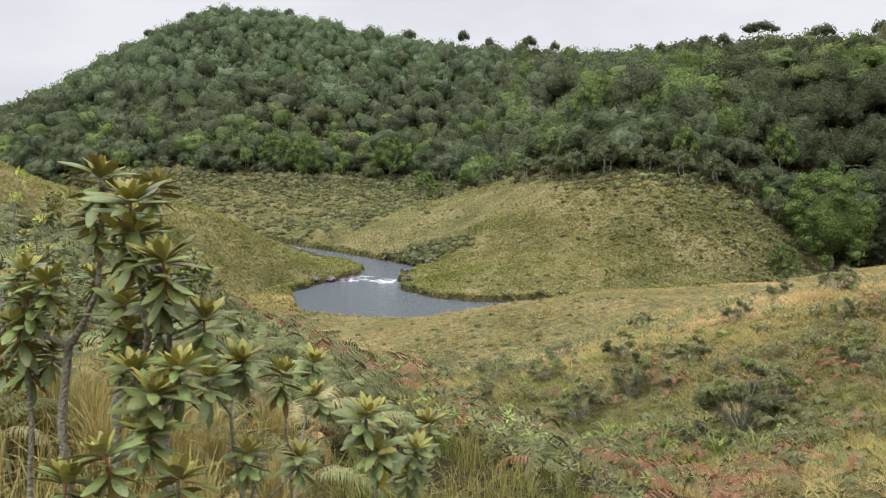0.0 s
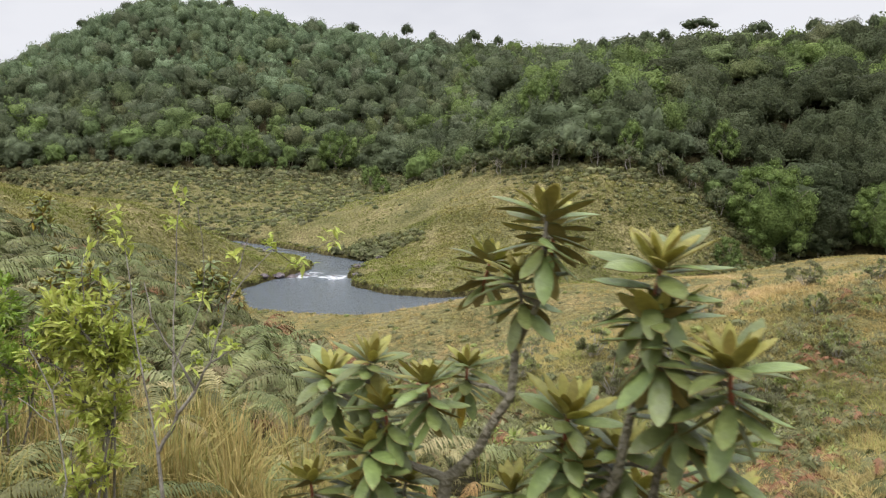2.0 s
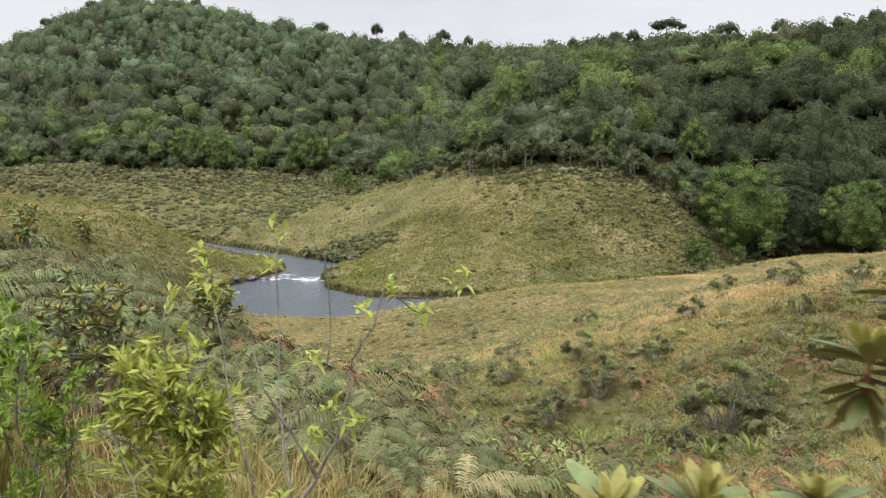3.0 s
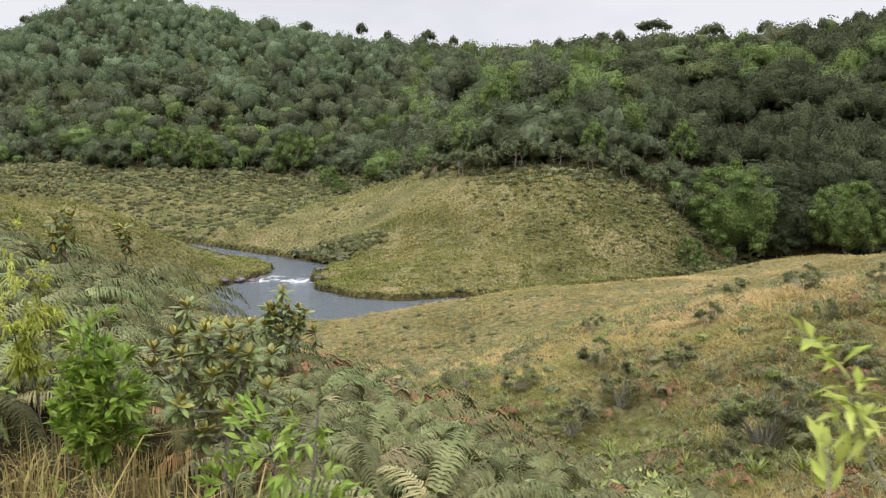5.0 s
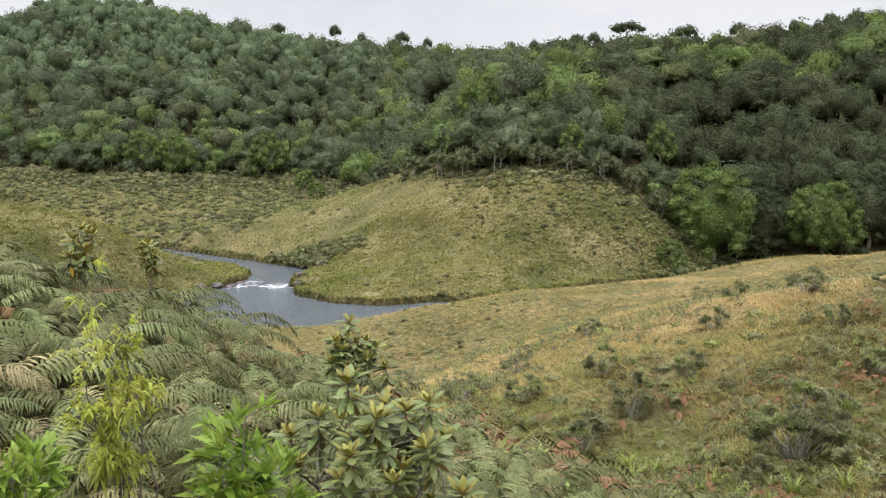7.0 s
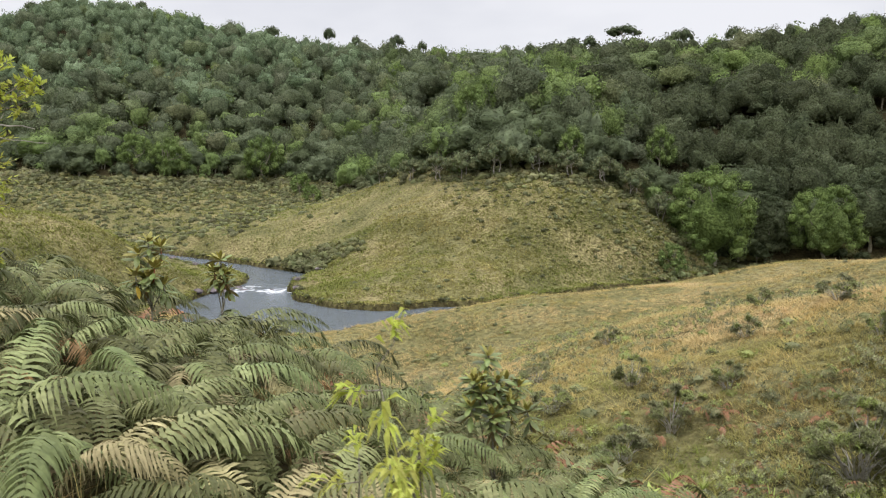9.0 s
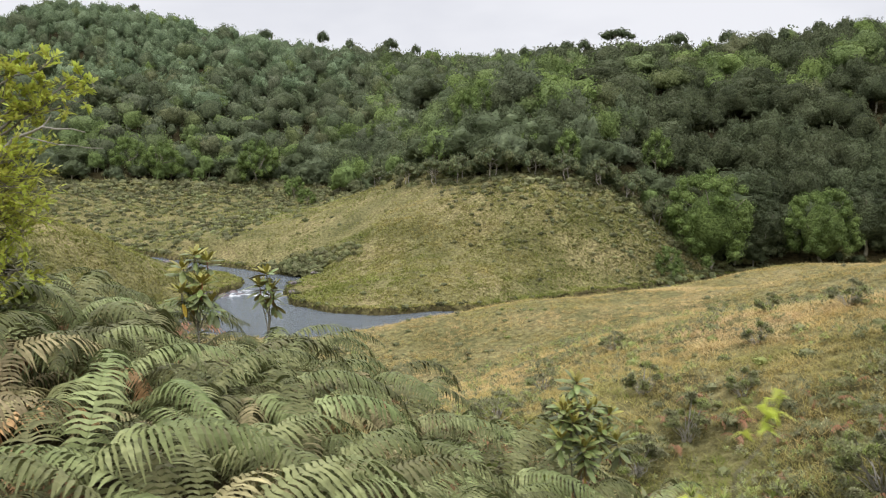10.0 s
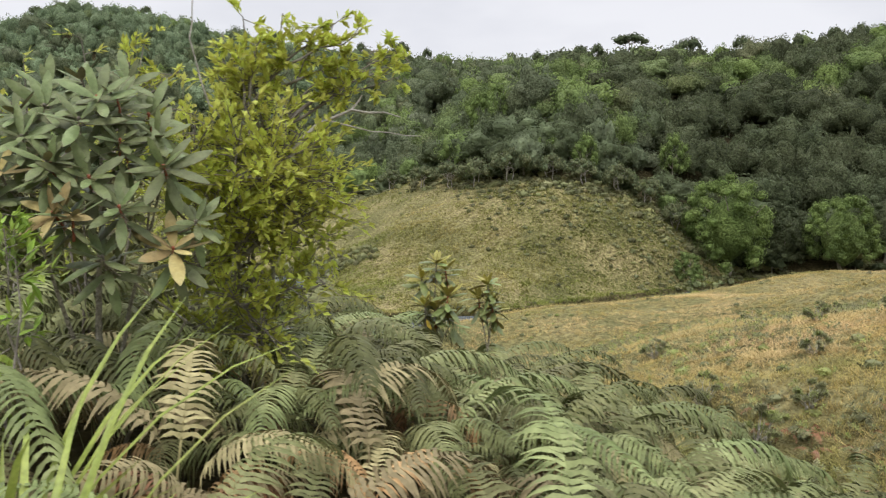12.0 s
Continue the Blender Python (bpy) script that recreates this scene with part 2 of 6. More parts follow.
def stream_at(x, y):
    """Distance from the water's edge (negative: in it) and the water level there."""
    best, level = np.full(x.shape, 1e9), np.zeros(x.shape)
    for (ax, ay, aw, az), (bx, by, bw, bz) in zip(STREAM, STREAM[1:]):
        t = np.clip(((x - ax) * (bx - ax) + (y - ay) * (by - ay)) / ((bx - ax) ** 2 + (by - ay) ** 2), 0, 1)
        d = np.hypot(x - ax - t * (bx - ax), y - ay - t * (by - ay)) - aw - t * (bw - aw)
        level = np.where(d < best, az + t * (bz - az), level)
        best = np.minimum(d, best)
    return best + 0.7 * wave(x, y, 3.5, 5), level


def step(a, b, v):
    t = np.clip((v - a) / (b - a), 0, 1)
    return t * t * (3 - 2 * t)


def land(x, y):
    """Height of the ground."""
    x, y = np.asarray(x, float), np.asarray(y, float)
    z = np.full(np.broadcast(x, y).shape, LEVEL)
    for fx, fy, r, h in BROAD_FORMS + HILL_FORMS + SLOPE_FORMS + BANK_FORMS + NEAR_FORMS:
        z = z + h * np.exp(-((x - fx) ** 2 + (y - fy) ** 2) / (2 * r * r))
    far = np.hypot(x + 3, y - 4)
    z = z + wave(x, y, 9, 1) * 0.45 * step(15, 60, far) + wave(x, y, 1.7, 2, 2) * 0.10 * step(2, 10, far)
    z = z + step(450, 1400, far) * (40 + 70 * wave(x, y, 420, 9))
    d, level = stream_at(x, y)
    z = np.maximum(z, level + 0.6)
    z = np.where(d > 0, z + (level + 0.80 + 0.2 * wave(x, y, 6, 77) - z) * (1 - step(0.6, 5.0, d)), z)
    bank = level - 0.45 + 1.25 * step(-0.25, 0.45, d) - 0.5 * step(0.4, 3.0, -d)
    return np.where(d < 0.6, np.minimum(bank, z), z)


def ground(x, y):
    return float(land(np.array([x], float), np.array([y], float))[0])


# where the forest stands: north of this margin, x and y pairs
MARGIN = [(-400, 300), (-160, 285), (-125, 266), (-90, 254), (-62, 239), (-40, 240), (-25, 246), (-8, 244), (4, 228), (14, 196), (22, 160), (29, 152), (40, 149), (52, 147), (62, 141), (66, 136), (90, 134), (125, 127), (200, 119), (420, 110)]


def in_forest(x, y):
    xs, ys = np.array(MARGIN, float).T
    return y - np.interp(x, xs, ys)


def bracken(x, y):
    """How thickly bracken covers the near bank, 0 to 1."""
    return step(6.5, 1.0, x - 0.05 * y + 2.2 * wave(x, y, 4, 51)) * step(5.5, 7.5, y) * step(34, 26, y) * step(-22, -14, x)


PATH_LINE = np.array([(0.0, 0.0), (-1.6, 1.25), (-3.0, 2.95), (-4.0, 4.5), (-5.1, 6.3), (-7.0, 7.7), (-9.0, 9.0)])


def off_path(x, y):
    """Distance from the line walked."""
    best = np.full(np.shape(x), 1e9)
    for a, b in zip(PATH_LINE, PATH_LINE[1:]):
        t = np.clip(((x - a[0]) * (b[0] - a[0]) + (y - a[1]) * (b[1] - a[1])) / ((b - a) @ (b - a)), 0, 1)
        best = np.minimum(best, np.hypot(x - a[0] - t * (b[0] - a[0]), y - a[1] - t * (b[1] - a[1])))
    return best


def build_ground():
    cx, cy = -3.0, 4.0
    turn = np.concatenate([np.arange(-44, 41, 0.3), np.arange(41, 316, 6.0)])      # degrees clockwise from north
    rings = [0.003, 0.4]
    while rings[-1] < 4000:
        r = rings[-1]
        rings.append(r + (max(0.12, 0.02 * r) if r < 92 else 0.75 if r < 185 else 0.012 * r if r < 600 else 0.08 * r))
    rings = np.array(rings)
    a = np.radians(turn)
    x = cx + rings[:, None] * np.sin(a)
    y = cy + rings[:, None] * np.cos(a)
    n, k = len(rings), len(turn)
    v = np.stack([x, y, land(x, y)], 2).reshape(-1, 3)
    i, j = np.meshgrid(np.arange(n - 1), np.arange(k), indexing="ij")
    j2 = (j + 1) % k
    f = np.stack([i * k + j, i * k + j2, (i + 1) * k + j2, (i + 1) * k + j], 2).reshape(-1, 4)
    v = np.vstack([v, [[cx, cy, ground(cx, cy)]]])
    ring = np.arange(k)
    f = np.vstack([f, np.stack([np.full(k, n * k), (ring + 1) % k, ring, ring], 1)[:, :4]])
    litter_shade = np.maximum(step(-1.5, 4, in_forest(v[:, 0], v[:, 1])), 0.95 * bracken(v[:, 0], v[:, 1]))     # leaf litter under forest and fern, its colour darkened for the shade between plants
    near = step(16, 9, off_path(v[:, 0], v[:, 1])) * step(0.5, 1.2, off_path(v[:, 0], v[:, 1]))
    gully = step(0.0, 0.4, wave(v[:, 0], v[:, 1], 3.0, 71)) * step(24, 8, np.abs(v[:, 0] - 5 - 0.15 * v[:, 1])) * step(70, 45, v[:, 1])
    litter_shade = np.maximum(litter_shade, np.maximum(np.maximum(0.75 * near, 0.6 * gully), 0.15 * step(85, 60, v[:, 1])))       # litter under scrub and long grass, their shade put into the ground colour
    edge = stream_at(v[:, 0], v[:, 1])[0]
    litter_shade = np.maximum(litter_shade, 0.9 * step(0.75, 0.3, edge))                # darker along the cut banks
    me = mesh_from("ground", v, f, M_GROUND, {"tint": litter_shade}, smooth=True)
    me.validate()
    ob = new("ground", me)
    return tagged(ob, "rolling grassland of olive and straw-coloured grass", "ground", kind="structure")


build_ground()


# ------------------------------------------------------------------ the stream
def water_material():
    m = bpy.data.materials.new("stream_water")
    m.use_nodes = True
    n, l = m.node_tree.nodes, m.node_tree.links
    b = n["Principled BSDF"]
    b.inputs["Base Color"].default_value = (0.105, 0.125, 0.138, 1)
    b.inputs["Roughness"].default_value = 0.17
    b.inputs["IOR"].default_value = 1.33
    co = n.new("ShaderNodeTexCoord")
    mp = n.new("ShaderNodeMapping")
    mp.inputs["Scale"].default_value = (0.8, 2.2, 1)
    l.new(co.outputs["Object"], mp.inputs["Vector"])
    rip = n.new("ShaderNodeTexNoise")
    rip.inputs["Scale"].default_value, rip.inputs["Detail"].default_value = 1.1, 4
    l.new(mp.outputs[0], rip.inputs["Vector"])
    bp = n.new("ShaderNodeBump")
    bp.inputs["Strength"].default_value, bp.inputs["Distance"].default_value = 0.7, 0.6
    l.new(rip.outputs["Fac"], bp.inputs["Height"])
    l.new(bp.outputs[0], b.inputs["Normal"])
    # foam where the water breaks over rock
    at = n.new("ShaderNodeAttribute")
    at.attribute_name = "foam"
    fn = n.new("ShaderNodeTexNoise")
    fn.inputs["Scale"].default_value, fn.inputs["Detail"].default_value = 1.3, 8
    l.new(mp.outputs[0], fn.inputs["Vector"])
    mul = n.new("ShaderNodeMath")
    mul.operation = "MULTIPLY_ADD"
    l.new(at.outputs["Fac"], mul.inputs[0])
    mul.inputs[1].default_value = 0.75
    l.new(fn.outputs["Fac"], mul.inputs[2])
    cut = n.new("ShaderNodeMapRange")
    cut.inputs["From Min"].default_value, cut.inputs["From Max"].default_value = 0.80, 1.12
    l.new(mul.outputs[0], cut.inputs["Value"])
    d = n.new("ShaderNodeBsdfDiffuse")
    d.inputs["Color"].default_value = (0.75, 0.77, 0.78, 1)
    ms = n.new("ShaderNodeMixShader")
    l.new(cut.outputs[0], ms.inputs[0])
    l.new(b.outputs[0], ms.inputs[1])
    l.new(d.outputs[0], ms.inputs[2])
    l.new(ms.outputs[0], n["Material Output"].inputs["Surface"])
    return m


def build_water():
    """Strips across the stream that follow its centre line."""
    pts = []
    for (ax, ay, aw, az), (bx, by, bw, bz) in zip(STREAM, STREAM[1:]):
        k = max(2, int(math.hypot(bx - ax, by - ay) / 0.8))
        pts += [(ax + (bx - ax) * i / k, ay + (by - ay) * i / k, aw + (bw - aw) * i / k, az + (bz - az) * i / k) for i in range(k)]
    pts = np.array(pts)
    xs, ys = np.arange(-60, 80, 0.8), np.arange(90, 172, 0.8)
    X, Y = np.meshgrid(xs, ys, indexing="ij")
    far_x, far_y = np.meshgrid(np.arange(-190, -44, 1.6), np.arange(168, 284, 1.6), indexing="ij")
    V, F, foam, n = [], [], [], 0
    for gx, gy in ((X, Y), (far_x, far_y)):
        d, level = stream_at(gx, gy)
        slope = 0.62 * np.exp(-((gy - 129.2 + 0.10 * (gx + 10) + 2.2 * wave(gx, gy, 2.5, 14)) / 1.5) ** 2) * (abs(gx + 9.5) < 7)
        rapids = 0.42 * step(1.2, 1.7, level) + 0.36 * np.exp(-((gy - 132.0) / 2.2) ** 2) * (0.7 + 0.6 * wave(gx, gy, 2, 15)) * (abs(gx + 8) < 7) + 0.22 * (gx > -16) * (gx < -4) * np.exp(-((gy - 125.5) / 2.0) ** 2)
        z = level + wave(gx, gy, 1.3, 11, 2) * (0.015 + 0.10 * np.clip(slope + rapids, 0, 1)) - 0.02
        ok = d < 1.2
        k = gx.shape[1]
        use = ok[:-1, :-1] & ok[1:, :-1] & ok[1:, 1:] & ok[:-1, 1:]
        i, j = np.nonzero(use)
        f = np.stack([i * k + j, (i + 1) * k + j, (i + 1) * k + j + 1, i * k + j + 1], 1)
        V.append(np.stack([gx, gy, z], 2).reshape(-1, 3))
        F.append(f + n)
        foam.append(np.clip(slope + rapids, 0, 1).ravel())
        n += gx.size
    V, F, foam = np.concatenate(V), np.concatenate(F), np.concatenate(foam)
    used, inv = np.unique(F, return_inverse=True)
    me = mesh_from("stream", V[used], inv.reshape(F.shape), water_material(), {"foam": foam[used]}, smooth=True)
    tagged(new("water", me), "grey stream pool with a white riffle between grassy banks", "stream", kind="structure")


build_water()


# ------------------------------------------------------------------ foliage building blocks
def ico(level=0):
    bm = bmesh.new()
    bmesh.ops.create_icosphere(bm, subdivisions=level + 1, radius=1)
    v = np.array([p.co[:] for p in bm.verts])
    f = np.array([[q.index for q in p.verts] for p in bm.faces])
    bm.free()
    return v, f


ICO = ico(0)
BALLS = [ico(k) for k in range(4)]


def sprays(centres, normals, size, r, single=False, loose=0.65):
    """Small bent leafy sprays (two triangles each) at the centres, roughly facing along the normals."""
    n = len(centres)
    nn = normals + r.normal(0, loose, (n, 3))
    nn /= np.linalg.norm(nn, axis=1)[:, None] + 1e-9
    u = np.cross(nn, r.normal(0, 1, (n, 3)))
    u /= np.linalg.norm(u, axis=1)[:, None] + 1e-9
    w = np.cross(nn, u)
    s = size * r.uniform(0.6, 1.35, (n, 1))
    a, b = centres - u * s, centres + u * s * 0.9
    c, d = centres + w * s * r.uniform(0.35, 0.8, (n, 1)) + nn * s * 0.25, centres - w * s * r.uniform(0.35, 0.8, (n, 1)) - nn * s * 0.2
    if single:                                          # a single leafy tip, for crowns far off
        return np.stack([a, c, (b + d) / 2], 1).reshape(-1, 3), np.arange(3 * n).reshape(-1, 3)
    v = np.stack([a, c, b, d], 1).reshape(-1, 3)
    i = np.arange(n)[:, None] * 4
    f = np.concatenate([i + [0, 1, 2], i + [0, 2, 3]], 0)
    return v, f


def crown(r, lobes, per_lobe, spray, flat=0.7, spread=0.62, core=0.72, single=False, low=-0.25):
    """A domed crown of about unit radius, heaped from many small leafy clumps: returns vertices and triangles."""
    V, F, n = [], [], 0

    def put(v, f):
        nonlocal n
        V.append(v), F.append(f + n)
        n += len(v)

    lean = r.uniform(-0.15, 0.15, 2)
    squash = r.uniform(0.85, 1.15)
    size = 0.98 / math.sqrt(lobes) + 0.03
    if core > 0.6:                                      # the shaded inner mass
        d0, f0 = BALLS[0 if lobes <= 12 else 1]
        fat = 0.86 if lobes < 25 else 0.74
        put(d0 * [spread * fat * squash, spread * fat / squash, 0.64 * fat * flat] * r.uniform(0.85, 1.1, (len(d0), 1)) + [0, 0, 0.42 * flat], f0)
    for k in range(lobes):
        a = k * 2.4 + r.uniform(-0.5, 0.5)
        e = math.asin(max(-1, min(1, 1 - (1 - low) * (k + 0.4) / lobes)))
        out = (spread + 0.1) * r.uniform(0.82, 1.14)
        c = np.array([out * squash * math.cos(e) * math.cos(a), out / squash * math.cos(e) * math.sin(a), (0.45 + 0.68 * math.sin(e) * r.uniform(0.82, 1.15)) * flat])
        c[:2] += lean * c[2]
        rad = size * r.uniform(0.72, 1.3)
        v, f = ICO
        turn = np.linalg.qr(r.normal(0, 1, (3, 3)))[0]
        put((v @ turn) * (rad * (0.72 if lobes > 3 else 0.85)) * [1, 1, 0.82] * r.uniform(0.8, 1.15, (len(v), 1)) + c, f)
        d = r.normal(0, 1, (per_lobe, 3)) + [0, 0, 0.4]
        d /= np.linalg.norm(d, axis=1)[:, None]
        put(*sprays(c + d * [1, 1, 0.82] * rad * r.uniform(0.85, 1.15, (per_lobe, 1)), d, spray, r, single))
    return np.concatenate(V), np.concatenate(F)


def dome(r, lobes, count, spray, flat=0.7, level=2, single=True, low=-0.25, loose=0.42, hollow=0.5, inner=0.85):
    """A closed crown of about unit radius: billowing lobes with deep creases between them, thatched all over with small leafy sprays."""
    k = np.arange(lobes)
    a = k * 2.4 + r.uniform(-0.5, 0.5, lobes)
    e = np.arcsin(np.clip(1 - (1 - low) * (k + 0.4) / lobes, -1, 1))
    rad = (0.95 / math.sqrt(lobes) + 0.04) * r.uniform(0.65, 1.3, lobes)
    c = np.stack([np.cos(e) * np.cos(a), np.cos(e) * np.sin(a), np.sin(e)], 1) * ((1.0 - rad) * r.uniform(0.80, 1.18, lobes))[:, None]

    def reach(d):
        along = d @ c.T
        gap = along ** 2 - (c * c).sum(1) + rad ** 2
        t = np.where(gap > 0, along + np.sqrt(np.maximum(gap, 0)), 0)
        return np.maximum(t.max(1), hollow), t.argmax(1), t.max(1) > hollow

    v0, f0 = BALLS[level]
    form = np.array([r.uniform(0.88, 1.12), r.uniform(0.88, 1.12), 0.92 * flat])
    lift = [0, 0, 0.45 * flat]
    t, _, _ = reach(v0)
    v = v0 * (t * inner * r.uniform(0.88, 1.08, len(v0)))[:, None] * form + lift
    f = f0[(v0[f0][:, :, 2].max(1) > low - 0.25)]
    d = r.normal(0, 1, (count * 2, 3))
    d /= np.linalg.norm(d, axis=1)[:, None]
    d = d[d[:, 2] > low - 0.12][:count]
    t, which, on = reach(d)
    p = d * t[:, None]
    nn = np.where(on[:, None], (p - c[which]) / rad[which][:, None], d)
    sv, sf = sprays(p * r.uniform(0.93, 1.05, (len(p), 1)) * form + lift, nn, spray, r, single, loose)
    v, f = np.concatenate([v, sv]), np.concatenate([f, sf + len(v)])
    return v, f


def limb(p, q, ra, rb, sides=6, bend=0.0, steps=3, r=rng):
    """A tapered, slightly bent limb."""
    p, q = np.array(p, float), np.array(q, float)
    axis = q - p
    side = np.cross(axis, [0.3, 0.2, 1.0] if abs(axis[2]) < np.linalg.norm(axis) * 0.9 else [1.0, 0.1, 0])
    side /= np.linalg.norm(side) + 1e-9
    other = np.cross(axis, side)
    other /= np.linalg.norm(other) + 1e-9
    w = r.normal(0, bend, (steps + 1, 2)) * np.linalg.norm(axis)
    w[0] = w[-1] = 0
    V = []
    for i in range(steps + 1):
        t = i / steps
        c = p + axis * t + side * w[i, 0] + other * w[i, 1]
        rad = ra + (rb - ra) * t
        V += [c + rad * (math.cos(a) * side + math.sin(a) * other) for a in np.arange(sides) * 2 * math.pi / sides]
    F = []
    for i in range(steps):
        for j in range(sides):
            a, b = i * sides + j, i * sides + (j + 1) % sides
            F += [(a, b, b + sides), (a, b + sides, a + sides)]
    return np.array(V), np.array(F)


def trunk_pile(r, height, crown_r, stems=1, base=0.05):
    """Trunk with limbs reaching into a unit crown that starts at height (all in crown radii)."""
    p = Pile()
    for s in range(stems):
        off = r.uniform(-0.12, 0.12, 2) * (stems > 1)
        top = np.array([*(off * 3 + r.uniform(-0.1, 0.1, 2)), height + 0.25])
        p.add(*limb((*off, -0.4), top, base * 1.3, base * 0.7, 6, 0.03, 4, r))
        for k in range(5):
            a = k * 1.3 + r.uniform(0, 1)
            q = r.uniform(0.35, 0.6)
            start = top * [1, 1, 0] + [0, 0, height * r.uniform(0.65, 1.0)]
            p.add(*limb(start, (q * math.cos(a), q * math.sin(a), height + r.uniform(0.25, 0.7)), base * 0.55, base * 0.2, 5, 0.05, 3, r))
    return p


# ------------------------------------------------------------------ the forest on the hill
KINDS = [dome(np.random.default_rng(40 + k), (10, 14, 20, 12)[k % 4], 560, 0.076, flat=(0.95, 1.15, 0.85, 1.2, 1.0)[k % 5]) for k in range(10)]
FAR_KINDS = [dome(np.random.default_rng(80 + k), (8, 11, 15)[k % 3], 150, 0.12, flat=(0.9, 1.15, 1.0)[k % 3], level=1, low=-0.4) for k in range(9)]
NEAR_KINDS = [dome(np.random.default_rng(60 + k), 20 + k % 3 * 6, 1500, 0.056, flat=(1.1, 0.95, 1.2)[k % 3], low=-0.5, loose=0.6) for k in range(6)]


def pick_tint(x, y, r):
    """Mixed greens, in drifts: fresh green stands, greyish-brown ones, the rest mid to deep green."""
    n = len(x)
    drift = wave(x, y, 34, 44, 2) + r.normal(0, 0.30, n)
    for sx, sy, rad in ((54, 256, 24), (52, 172, 5), (21, 272, 12), (84, 202, 7), (112, 222, 13)):      # the freshest stands
        drift = drift + 0.9 * np.exp(-((x - sx) ** 2 + (y - sy) ** 2) / rad ** 2)
    t = np.clip(0.40 + 0.28 * wave(x, y, 22, 46, 2) + r.normal(0, 0.12, n), 0.08, 0.64)
    w = r.uniform(0, 1, n)
    fresh = (drift > 0.34) & (w > 0.25) | (w > 0.95)
    brown = (wave(x, y, 26, 48, 2) + r.normal(0, 0.3, n) > 0.50) & (w < 0.75)
    return np.where(fresh, r.uniform(0.66, 0.80, n), np.where(brown, r.uniform(0.87, 0.94, n), t))


def forest_sites():
    """A jittered lattice of trees over the hill, closer where it is nearer."""
    r = np.random.default_rng(3)
    out = []
    for y0, y1, gap in ((110, 240, 4.7), (240, 480, 4.3)):
        gx, gy = np.meshgrid(np.arange(-290, 250, gap), np.arange(y0, y1, gap * 0.9))
        gx = gx + r.uniform(-0.42, 0.42, gx.shape) * gap + (np.arange(gx.shape[0])[:, None] % 2) * gap / 2
        gy = gy + r.uniform(-0.42, 0.42, gy.shape) * gap
        x, y = gx.ravel(), gy.ravel()
        keep = (in_forest(x, y) > 0.5) & (np.abs(x / np.maximum(y, 1) - 0.10) < 0.69)
        size = gap * np.clip(np.exp(r.normal(-0.38, 0.42, len(x))), 0.38, 1.9) * np.where(in_forest(x, y) < 6, 0.8, 1)
        out.append(np.stack([x, y, size, pick_tint(x, y, r), r.uniform(0, 6.28, len(x)), in_forest(x, y)], 1)[keep])
    return np.concatenate(out)


